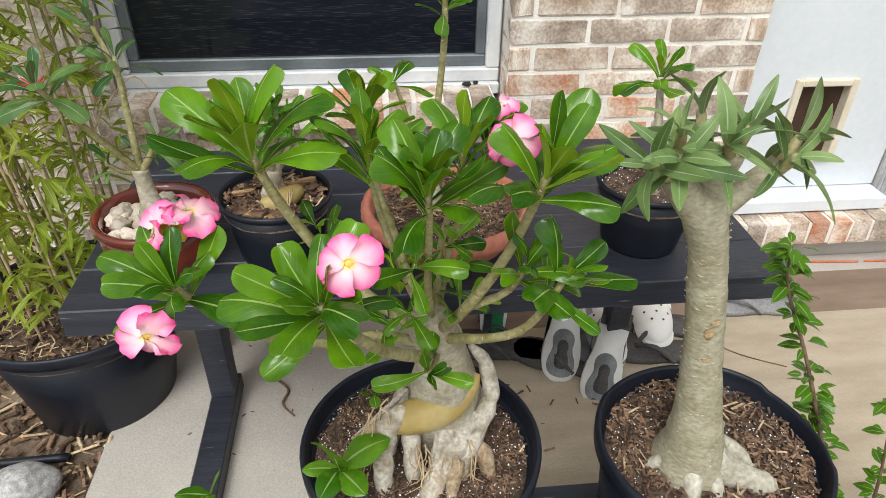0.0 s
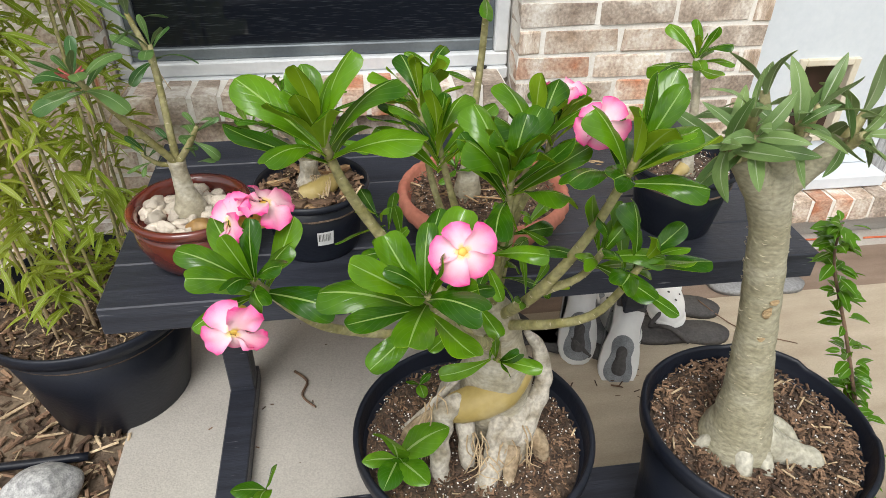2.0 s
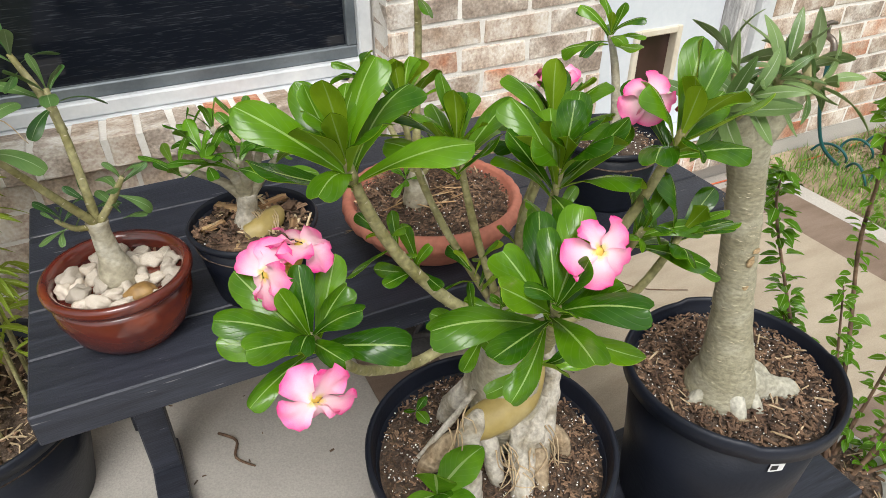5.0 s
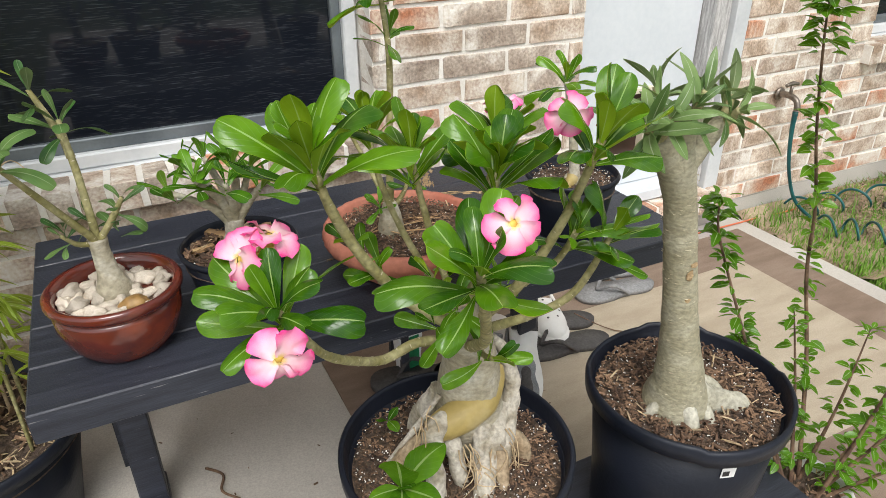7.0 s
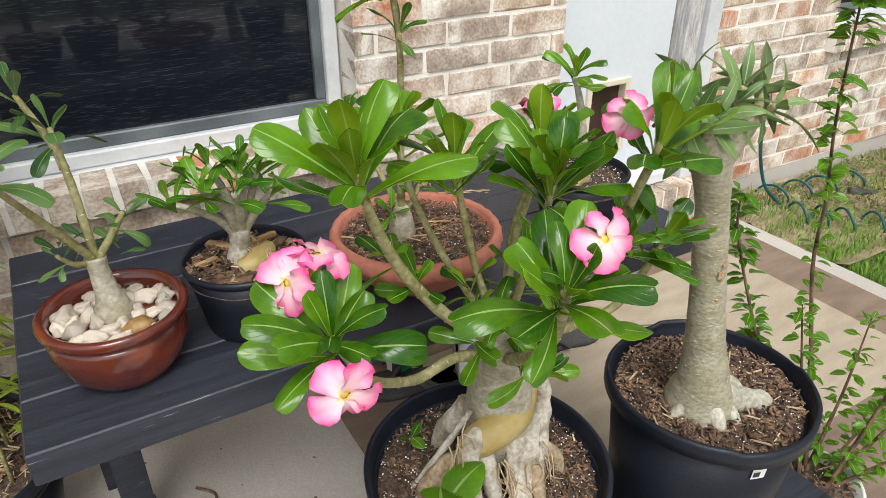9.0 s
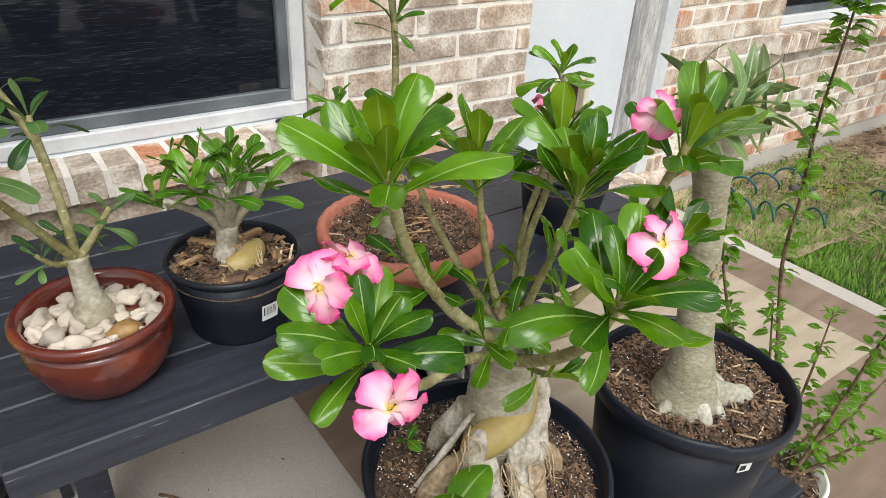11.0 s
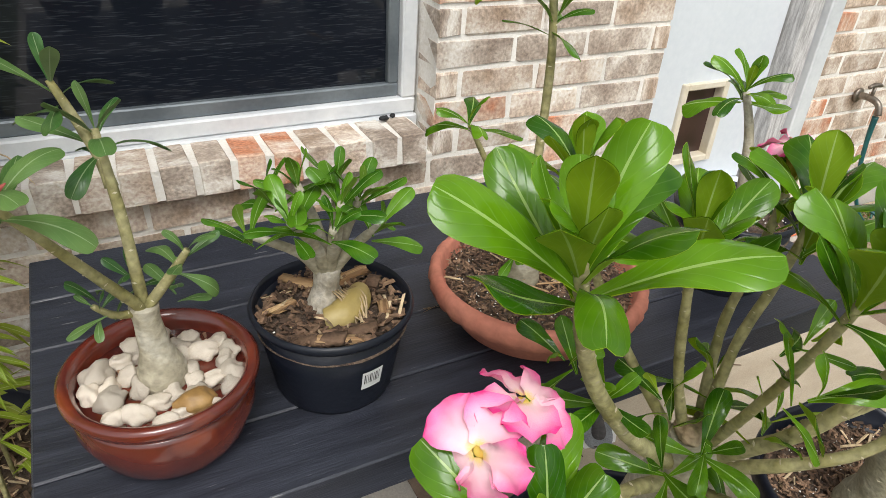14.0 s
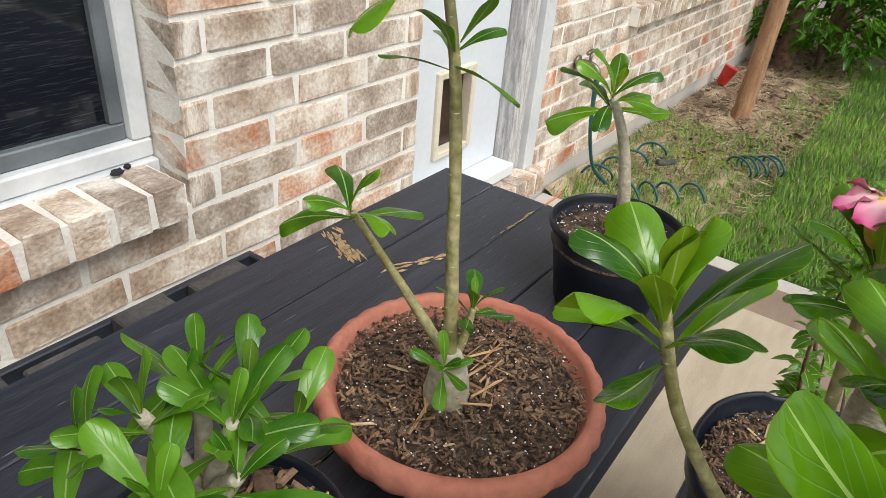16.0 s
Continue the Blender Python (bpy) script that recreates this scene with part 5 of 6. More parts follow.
slim = thing("young_desert_rose", (0.018, 0.004, -0.022), "slender single-stemmed desert rose in a small black pot", "plant")
q = (0.53, 1.288)
part("trunk", tube([(q[0], q[1], 0.62, 0.017), (q[0], q[1], 0.638, 0.017), (q[0] + 0.001, q[1], 0.655, 0.009), (q[0], q[1] + 0.016, 0.74, 0.0062), (q[0] + 0.002, q[1] + 0.042, 0.795, 0.0045)], 14, 6, 0.06, 3, freq=40), "trunk", slim)
part("caudex", tube([(q[0] - 0.03, q[1] - 0.02, 0.632, 0.004), (q[0] - 0.015, q[1] - 0.012, 0.64, 0.009), (q[0], q[1], 0.642, 0.012)], 12, 5, 0.1, 4), "caudex", slim)
rosette(slim, LEAF, (q[0] + 0.002, q[1] + 0.043, 0.80), (0, -0.1, 1), 13, 0.068, r, 0, 75, 0.02)

# ---------------------------------------------------------------- labels on the pots
def patch(a0, a1, z0, z1, radius, name, material, parent, label="", n=5):
    """A thin label that follows a round wall."""
    b = bmesh.new()
    rows = [[b.verts.new((radius(z) * math.cos(a0 + (a1 - a0) * i / n), radius(z) * math.sin(a0 + (a1 - a0) * i / n), z)) for i in range(n + 1)] for z in (z0, z1)]
    for i in range(n):
        b.faces.new((rows[0][i], rows[0][i + 1], rows[1][i + 1], rows[1][i]))
    return part(name, b, material, parent, label)


small_pot = bpy.data.objects["nursery_pot.002"]
pr = lambda z: 0.0632 + (0.078 - 0.062) * z / 0.092
lab = patch(-1.52, -1.2, 0.036, 0.060, pr, "barcode_label", "paper", small_pot, "white paper barcode label")
for i in range(9):
    a = -1.49 + i * 0.028
    patch(a, a + (0.008 if i % 3 else 0.015), 0.044, 0.057, lambda z: pr(z) + 0.0006, "barcode_bar", "ink", lab, n=1)
big_pot = bpy.data.objects["nursery_pot.001"]
br = lambda z: 0.1235 + 0.019 * z / 0.256
st = patch(-1.97, -1.82, 0.222, 0.242, br, "sticker", "paper", big_pot, "torn white sticker")
patch(-1.955, -1.885, 0.226, 0.236, lambda z: br(z) + 0.0006, "sticker_mark", "ink", st, n=2)

# ---------------------------------------------------------------- weeds in the pots
def weed(name, at, stem, leaves, label, seed):
    rw = random.Random(seed)
    w = thing(name, (0, 0, 0), label, "plant")
    p, q = Vector(at), Vector(stem)
    part("stem", tube([(*p, 0.002), (*((p + q) / 2 + Vector((0.004, 0, 0))), 0.0018), (*q, 0.0012)], 6, 4), "stem", w)
    for d, ln in leaves:
        put_leaf(w, SHORT, q, d, ln, rw, rw.uniform(-0.3, 0.3))
    return w


weed("weed", (0.075, 0.96, ARIM - 0.035), (0.075, 0.955, 0.44), (((-0.1, -0.2, 1), 0.085), ((0.6, 0.1, 0.6), 0.075), ((-0.8, -0.1, 0.3), 0.045), ((-0.3, -0.8, 0.3), 0.05), ((0.5, -0.7, 0.2), 0.055), ((0.1, -0.5, 0.7), 0.035)), "broad-leaved weed with a hole-bitten leaf growing in the pot", 1)
weed("seedling", (0.118, 1.105, ARIM - 0.035), (0.118, 1.103, 0.405), (((-0.7, -0.1, 0.6), 0.024), ((0.6, 0.2, 0.7), 0.024), ((0.1, -0.9, 0.3), 0.028)), "small three-leaved seedling in the pot", 2)
weed("weed", (-0.085, 0.97, FLOOR), (-0.085, 0.973, 0.385), (((0.2, 0.0, 1), 0.05), ((-0.8, -0.1, 0.4), 0.045), ((-0.1, -0.5, 0.6), 0.04)), "slender weed beside the low bench", 3)
weed("weed", (-0.52, 1.30, -0.07), (-0.515, 1.30, -0.04), (((0.8, 0.1, 0.4), 0.03), ((-0.7, -0.2, 0.4), 0.028)), "two-leaved weed in the mulch bed", 4)

# ---------------------------------------------------------------- bamboo in a large pot
BP = (-0.512, 1.64)
pot("nursery_pot", *BP, -0.075, 0.215, 0.15, 0.214, "black_plastic", "wide black nursery pot of bamboo on the mulch", 0.012, 0.03)
soil_in(*BP, 0.175, 0.2, 31, 300, 0, 420, (0.01, 0.03), label="dark soil littered with dry bamboo straw")
rb = random.Random(77)
bamboo = thing("bamboo_plant", (*BP, 0), "yellow-green bamboo with thin canes and narrow leaves", "plant")


def ribbon_leaves(name, items, material, parent, fat=0.09):
    """Many narrow leaves, each bent along its length, joined into one mesh."""
    V, F, U = [], [], []
    for at, d, ln, nrm in items:
        d = Vector(d).normalized()
        side = d.cross(nrm)
        side = side.normalized() if side.length > 0.01 else d.orthogonal()
        up = side.cross(d)
        k = len(V)
        for v, w in ((0, 0.15), (0.25, 0.9), (0.55, 1.0), (0.8, 0.6), (1, 0.02)):
            c = Vector(at) + d * ln * v - Vector((0, 0, 1)) * ln * 0.28 * v * v
            for s in (-1, 0, 1):
                V.append(c + side * s * w * ln * fat + up * abs(s) * w * ln * fat * 0.3)
                U.append(((s + 1) / 2, v))
        for j in range(4):
            for s in range(2):
                a = k + j * 3 + s
                F.append((a, a + 3, a + 4, a + 1))
    ob = raw(name, V, F, material, True, parent)
    lay = ob.data.uv_layers.new(name="UVMap")
    flat = []
    for f in F:
        for i in f:
            flat += U[i]
    lay.data.foreach_set("uv", flat)
    ob["kind"] = "stuff"
    return ob


items = []
for i in range(20):
    a, q = rb.uniform(0, 6.28), 0.15 * math.sqrt(rb.random())
    x, y = q * math.cos(a), q * math.sin(a)
    h = rb.uniform(0.75, 1.25)
    lx, ly = min(0.02, x * 0.6 + rb.gauss(-0.07, 0.07)), y * 0.5 + rb.gauss(0.01, 0.05)
    rows = [(x, y, 0.16, 0.0034), (x + lx * 0.3, y + ly * 0.3, 0.23 + h * 0.4, 0.0028), (x + lx * 0.8, y + ly * 0.8, 0.23 + h * 0.75, 0.002), (x + lx * 1.5, y + ly * 1.5, 0.23 + h, 0.0014)]
    part("cane", tube(rows, 7, 8, 0.05, i), "straw" if i % 3 == 0 else "stem", bamboo)
    line = curve_points(rows, 10)
    for j, (c, rad) in enumerate(line):
        if j < 3:
            continue
        for _ in range(rb.choice((1, 2, 2))):
            az = rb.uniform(0, 6.28)
            tw = Vector((math.cos(az), math.sin(az), rb.uniform(0.0, 0.6)))
            tl = rb.uniform(0.02, 0.10)
            end = c + tw * tl
            if BP[1] + end.y > 1.93 or BP[1] + end.y < 1.36 or BP[0] + end.x > -0.33 + 0.03 * (end.z > 0.85):
                continue
            for _ in range(rb.choice((3, 3, 4, 5))):
                d = tw + Vector((rb.gauss(0, 0.6), rb.gauss(0, 0.6), rb.gauss(-0.25, 0.45)))
                items.append((end - tw * rb.uniform(0, tl * 0.6), d, rb.uniform(0.035, 0.07), Vector((rb.gauss(0, 0.4), rb.gauss(0, 0.4), 1))))
ribbon_leaves("foliage", items, "bamboo", bamboo)
part("cane", tube([(0.1, -0.02, 0.3, 0.003), (0.12, 0.0, 0.55, 0.0024), (0.2, 0.06, 0.66, 0.0012), (0.24, 0.05, 0.62, 0.0007)], 6, 6), "straw", bamboo, "dry bent cane")

# ---------------------------------------------------------------- mulch bed, stones
def scatter(name, spots, material, lo, hi, asp, seed, label, z=0.0, flat=0.35):
    rs = random.Random(seed)
    V, F = [], []
    for x, y in spots:
        s = rs.uniform(lo, hi)
        m = Matrix.Translation((x, y, z + s * 0.08)) @ Euler((rs.gauss(0, 0.3), rs.gauss(0, 0.3), rs.uniform(0, 6.28))).to_matrix().to_4x4()
        k = len(V)
        for sx, sy, sz in ((-1, -1, -1), (1, -0.7, -1), (0.8, 1, -1), (-1, 0.8, -1), (-0.8, -0.8, 1), (0.9, -0.6, 1), (0.7, 0.8, 1), (-0.9, 0.7, 1)):
            V.append(m @ Vector((sx * s * 0.5, sy * s * 0.5 * asp * rs.uniform(0.7, 1.2), sz * s * 0.5 * asp * flat)))
        F += [[k + i for i in f] for f in ((3, 2, 1, 0), (4, 5, 6, 7), (0, 1, 5, 4), (1, 2, 6, 5), (2, 3, 7, 6), (3, 0, 4, 7))]
    return tagged(raw(name, V, F, material), label, "litter", kind="stuff")


rm = random.Random(4)
b = bmesh.new()
bmesh.ops.create_grid(b, x_segments=30, y_segments=50, size=0.5)
for v in b.verts:
    v.co = Vector((-1.27 + v.co.x * 1.6, 1.2 + v.co.y * 1.64, -0.078 + 0.012 * noise.noise(v.co * 14)))
tagged(obj("mulch_bed", b, "earth"), "bare earth bed strewn with wood mulch", "ground", kind="structure")
bed = [(-0.47 - abs(rm.gauss(0, 0.3)), rm.uniform(0.9, 2.0)) for _ in range(900)]
scatter("mulch_chips", bed, "bark_chip", 0.012, 0.05, 0.3, 5, "brown wood mulch on the bed", -0.072)
scatter("mulch_straw", [(-0.45 - abs(rm.gauss(0, 0.3)), rm.uniform(0.9, 2.0)) for _ in range(300)], "straw", 0.02, 0.07, 0.12, 6, "pale dry straw on the bed", -0.07)
for x, y, sx, sy, sz, k in ((-0.59, 1.345, 0.07, 0.056, 0.054, 1), (-0.79, 1.34, 0.07, 0.055, 0.05, 5)):
    o = tagged(obj("river_rock", blob(sx, sy, sz, 0.22, k, 4, 1.3), "granite"), "rounded grey speckled granite rock on the mulch", "rock", "rocks in the mulch bed")
    o.matrix_basis = Matrix.Translation((x, y, -0.045)) @ Matrix.Rotation(0.2, 4, "Z")
o = tagged(obj("irrigation_pipe", tube([(-0.95, 1.43, -0.06, 0.009), (-0.7, 1.425, -0.055, 0.009), (-0.53, 1.43, -0.056, 0.009)], 12, 5), "black_plastic"), "black plastic irrigation pipe lying on the mulch", "pipe")

# ---------------------------------------------------------------- planter box behind the table
trough = thing("planter_box", (0, 0, 0), "narrow black planter box on legs between table and wall", "planter")
part("front_panel", box(-0.29, 0.42, 1.692, 1.704, 0.33, 0.435, 0.002), "black_wood", trough, "", False)
part("back_panel", box(-0.29, 0.42, 1.80, 1.812, 0.33, 0.435, 0.002), "black_wood", trough, "", False)
part("side_panel", box(-0.29, -0.278, 1.7045, 1.7995, 0.33, 0.435, 0.002), "black_wood", trough, "", False)
part("side_panel", box(0.408, 0.42, 1.7045, 1.7995, 0.33, 0.435, 0.002), "black_wood", trough, "", False)
part("bottom_panel", box(-0.2775, 0.4075, 1.7045, 1.7995, 0.33, 0.342), "black_wood", trough, "", False)
for x in (-0.277, 0.387):
    for y in (1.705, 1.78):
        part("leg", box(x, x + 0.02, y, y + 0.019, FLOOR + 0.006 * (x > 0.2), 0.3295, 0.002), "black_wood", trough, "", False)
for i in range(6):
    part("lid", box(-0.272 + i * 0.113, -0.272 + i * 0.113 + rb.uniform(0.075, 0.106), 1.712, 1.796, 0.3425, rb.uniform(0.425, 0.455), 0.003), "rubber_dark", trough, "dark brown block", False)

for i, (x, y, sx, sy, turn) in enumerate(((0.378, WALL + 0.062, 0.013, 0.008, 20), (0.402, WALL + 0.070, 0.006, 0.006, 0))):
    o = tagged(obj("debris", blob(sx, sy, 0.005, 0.5, i, 2), "dark"), "small black bit of debris on the brick sill", "debris", "black bits on the window sill")
    o.matrix_basis = pose(x, y, 0.4895, 0, 0, turn)

# dry fibres round the bulb in the terracotta bowl
rf = random.Random(6)
fib = thing("dry_fibres", (TC[0] - 0.013, TC[1] + 0.004, 0.5895), "dry brown wood splinters lying round a bulb on soil", "fibre", kind="stuff")
for i in range(16):
    a, q = rf.uniform(2.9, 6.6), rf.uniform(0.022, 0.05)
    ln, wd = rf.uniform(0.016, 0.046), rf.uniform(0.0008, 0.0024)
    bf = box(-ln / 2, ln / 2, -wd / 2, wd / 2, 0, 0.0011)
    for v in bf.verts:
        v.co += Vector((rf.gauss(0, 0.003), rf.gauss(0, 0.0006), 0.0012 * math.sin(v.co.x * 90)))
    o = part("fibre", bf, "wood_chip", fib, "", False)
    o.matrix_basis = pose(q * math.cos(a), q * math.sin(a), 0.003 + 0.0006 * i, rf.gauss(0, 8), rf.gauss(0, 5), math.degrees(a) + rf.gauss(0, 45))

# worn places on the table
rw = random.Random(9)
V, F = [], []
for (x0, y0, x1, y1, w, n) in ((0.438, 1.655, 0.405, 1.578, 0.016, 60), (0.42, 1.535, 0.50, 1.498, 0.012, 26), (0.58, 1.478, 0.69, 1.4775, 0.003, 26), (0.10, 1.378, 0.2, 1.377, 0.001, 6)):
    for i in range(n):
        t = rw.random()
        x, y = x0 + (x1 - x0) * t + rw.gauss(0, w * 0.4), y0 + (y1 - y0) * t + rw.gauss(0, w * 0.4)
        ln, a = rw.uniform(0.008, 0.03), math.atan2(y1 - y0, x1 - x0) + rw.gauss(0, 0.15)
        dx, dy = math.cos(a) * ln / 2, math.sin(a) * ln / 2
        k = len(V)
        g = rw.uniform(0.15, 0.5) * w * 0.5
        h = TOP + rw.uniform(0.0012, 0.0022)
        V += [(x - dx, y - dy, h), (x + g * dy / ln, y - g * dx / ln * 2, h), (x + dx, y + dy, h), (x - g * dy / ln * 2, y + g * dx / ln, h + 0.001)]
        F.append((k, k + 1, k + 2, k + 3))
wear = raw("splintered_wood", V, F, "worn_wood", parent=table)
wear["kind"] = "stuff"
wear["label"] = "bare splintered wood where the paint is gone"

# ---------------------------------------------------------------- thorny shrub in a white pot
WP = (0.832, 0.92)
wp = thing("white_pot", (*WP, FLOOR + 0.006), "small white plastic pot with a thorny shrub", "plant pot")
part("pot_body", lathe([(0.065, 0), (0.068, 0.004), (0.082, 0.13), (0.09, 0.132), (0.092, 0.15), (0.089, 0.155), (0.084, 0.154), (0.08, 0.13), (0.01, 0.129)], 48, 0.01), "white_pot", wp)
soil_in(*WP, 0.085, 0.08, 41, 120, 10, 12)
shrub = thing("thorny_shrub", (0, 0, 0), "leggy thorny shrub with small bright leaves", "plant")
rs = random.Random(15)
sitems = []
STEMS = [((0.86, 0.94, 0.07), (0.925, 1.03, 0.27), (0.905, 1.065, 0.45), (0.854, 1.05, 0.595), (0.76, 1.02, 0.75), (0.668, 0.98, 0.893), (0.645, 0.97, 0.95)), ((0.83, 0.94, 0.07), (0.79, 1.03, 0.28), (0.72, 1.06, 0.46), (0.645, 1.055, 0.60), (0.628, 1.05, 0.665)),
         ((0.85, 0.90, 0.07), (0.90, 0.89, 0.22), (0.93, 0.88, 0.36), (0.90, 0.86, 0.46)), ((0.86, 0.91, 0.07), (0.95, 0.88, 0.19), (1.02, 0.86, 0.30)), ((0.84, 0.94, 0.07), (0.88, 1.01, 0.24), (0.86, 1.04, 0.40)),
         ((0.83, 0.94, 0.07), (0.79, 1.02, 0.24), (0.76, 1.06, 0.36)), ((0.86, 0.90, 0.07), (0.94, 0.85, 0.15), (1.01, 0.79, 0.22)), ((0.85, 0.94, 0.07), (0.96, 0.97, 0.20), (1.04, 1.0, 0.33)), ((0.87, 0.92, 0.07), (0.98, 0.93, 0.13), (1.09, 0.92, 0.17))]
for k, ps in enumerate(STEMS):
    n = len(ps)
    rows = [(*p, 0.0045 * (1 - 0.75 * i / (n - 1))) for i, p in enumerate(ps)]
    part("stem", tube(rows, 6, 6, 0.1, k), "bark_chip", shrub)
    line = curve_points(rows, 12)
    for j, (c, rad) in enumerate(line):
        if j < 4:
            continue
        dens = 4 if k < 2 else 3
        if k == 0 and len(line) * 0.5 > j:
            dens = 2
        for _ in range(rs.choice((0, dens, dens, dens + 1))):
            az = rs.uniform(0, 6.28)
            d = Vector((math.cos(az), math.sin(az), rs.uniform(-0.2, 0.8)))
            sitems.append((c + d * rs.uniform(0, 0.012), d, rs.uniform(0.017, 0.031), Vector((rs.gauss(0, 0.4), rs.gauss(0, 0.4), 1))))
ribbon_leaves("foliage", sitems, "leaf_small", shrub, 0.27)

# ---------------------------------------------------------------- footwear on the rug
def sole_outline(length, width, n=28):
    """A shoe sole's outline, heel at y=0."""
    pts = []
    for i in range(n):
        a = 2 * math.pi * i / n
        y = 0.5 - 0.5 * math.cos(a)
        w = (0.36 + 0.14 * y - 0.1 * math.exp(-((y - 0.42) / 0.16) ** 2)) * math.sqrt(max(0, 1 - abs(2 * y - 1) ** 4.5))
        pts.append((math.copysign(w, math.sin(a)) * width if abs(math.sin(a)) > 1e-6 else 0.0, y * length))
    return pts


def slab_of(outline, z0, z1, inset=0.0, bm=None):
    b = bm or bmesh.new()
    lo = [b.verts.new((x, y, z0)) for x, y in outline]
    hi = [b.verts.new((x * (1 - inset), y, z1)) for x, y in outline]
    n = len(lo)
    for i in range(n):
        b.faces.new((lo[i], lo[(i + 1) % n], hi[(i + 1) % n], hi[i]))
    b.faces.new(list(reversed(lo)))
    b.faces.new(hi)
    return b


def sneaker(m):
    t = thing("sneaker", m, "white and grey running shoe tipped over, sole showing", "shoe", "footwear on the rug")
    o = sole_outline(0.255, 0.1)
    part("sole", slab_of(o, 0, 0.026, 0.02), "foam_white", t, "thick white foam sole")
    patchy = [(x * 0.74, 0.185 + (y - 0.13) * 0.46) for x, y in o]
    part("tread", slab_of(patchy, -0.0035, 0.001), "cloth_grey", t, "grey rubber tread")
    part("tread", slab_of([(x * 0.5, 0.192 + (y - 0.192) * 0.6) for x, y in patchy], -0.0055, -0.003), "rubber_dark", t, "dark tread centre")
    for sx in (-1, 1):
        part("tread", box(sx * 0.024 - 0.012, sx * 0.024 + 0.012, 0.02, 0.06, -0.003, 0.001, 0.002), "rubber_dark", t, "black heel tread")
    rows = []
    b = bmesh.new()
    prev = None
    for i in range(13):
        k = i / 12
        y = 0.006 + 0.243 * k
        w = 0.1 * (0.36 + 0.14 * k) * math.sqrt(max(0.02, 1 - abs(2 * k - 1) ** 4.5)) * 0.97
        h = 0.075 - 0.045 * max(0, k - 0.35) / 0.65
        ring = [b.verts.new((w * math.cos(math.pi * j / 8), y, 0.024 + h * math.sin(math.pi * j / 8) ** 0.7)) for j in range(9)]
        if prev:
            for j in range(8):
                b.faces.new((prev[j], ring[j], ring[j + 1], prev[j + 1]))
        else:
            b.faces.new(ring)
        prev = ring
    b.faces.new(list(reversed(prev)))
    part("upper", b, "cloth_grey", t, "light grey knitted upper")
    for i in range(5):
        part("lace", tube([(-0.028, 0.12 + i * 0.018, 0.082 - i * 0.006, 0.003), (0, 0.122 + i * 0.018, 0.096 - i * 0.0075, 0.003), (0.028, 0.12 + i * 0.018, 0.082 - i * 0.006, 0.003)], 6, 4), "cloth_white", t)
    return t


def facing(at, ahead, up):
    """A pose whose y looks ahead and whose z looks up."""
    y = Vector(ahead).normalized()
    z = Vector(up)
    z = (z - y * z.dot(y)).normalized()
    return Matrix.Translation(at) @ Matrix((y.cross(z), y, z)).transposed().to_4x4()


sneaker(facing((0.60, 1.71, 0.135), (-0.22, -0.62, -0.75), (0.1, 0.8, -0.6)))
sneaker(facing((0.705, 1.645, 0.10), (-0.33, -0.62, -0.62), (0.15, 0.75, -0.65)))


def clog(x, y, turn):
    t = thing("foam_clog", pose(x, y, FLOOR + 0.006, 0, 0, turn), "white foam clog with round holes", "shoe", "footwear on the rug")
    o = sole_outline(0.245, 0.105)
    part("sole", slab_of(o, 0, 0.028, 0.0), "foam_white", t)
    part("stripe", slab_of([(x0 * 1.012, 0.1225 + (y0 - 0.1225) * 1.01) for x0, y0 in o], 0.014, 0.018), "rubber_dark", t, "thin dark line round the sole")
    b = bmesh.new()
    prev = None
    tops = []
    for i in range(12):
        k = i / 11
        y0 = 0.11 + 0.13 * k
        w = 0.0515 * math.sqrt(max(0.02, 1 - k ** 3.2))
        h = 0.05 * math.sqrt(max(0.02, 1 - k ** 2.2)) + 0.002
        ring = [b.verts.new((w * math.cos(math.pi * j / 10), y0, 0.026 + h * math.sin(math.pi * j / 10) ** 0.75)) for j in range(11)]
        if prev:
            for j in range(10):
                b.faces.new((prev[j], ring[j], ring[j + 1], prev[j + 1]))
        prev = ring
        tops.append((y0, w, h))
    b.faces.new(list(reversed(prev)))
    part("upper", b, "foam_white", t)
    for i, j in ((1, 3), (1, 5), (1, 7), (3, 4), (3, 6), (5, 3), (5, 5), (5, 7), (7, 4), (7, 6)):
        y0, w, h = tops[i]
        a = math.pi * j / 10
        c = Vector((w * math.cos(a), y0, 0.026 + h * math.sin(a) ** 0.75))
        bb2 = bmesh.new()
        bmesh.ops.create_circle(bb2, cap_ends=True, radius=0.0035, segments=10)
        hole = part("hole", bb2, "rubber_dark", t)
        hole.matrix_basis = Matrix.Translation(c + Vector((math.cos(a), 0.15, math.sin(a))) * 0.0012) @ frame_of((math.cos(a), 0.25, math.sin(a)))
    part("heel_strap", tube([(-0.048, 0.12, 0.045, 0.006), (-0.045, 0.04, 0.06, 0.006), (0, 0.0, 0.065, 0.006), (0.045, 0.04, 0.06, 0.006), (0.048, 0.12, 0.045, 0.006)], 8, 5), "foam_white", t)
    return t


clog(0.715, 1.82, 172)
clog(0.86, 1.87, 170)


def sandal(m, material, label):
    t = thing("flip_flop", m, label, "sandal", "footwear on the rug")
    part("sole", slab_of(sole_outline(0.27, 0.11), 0, 0.016, 0.02), material, t)
    for sx in (-1, 1):
        part("strap", tube([(sx * 0.044, 0.11, 0.012, 0.006), (sx * 0.034, 0.16, 0.045, 0.0065), (0, 0.20, 0.02, 0.005)], 8, 5), material, t)
    return t


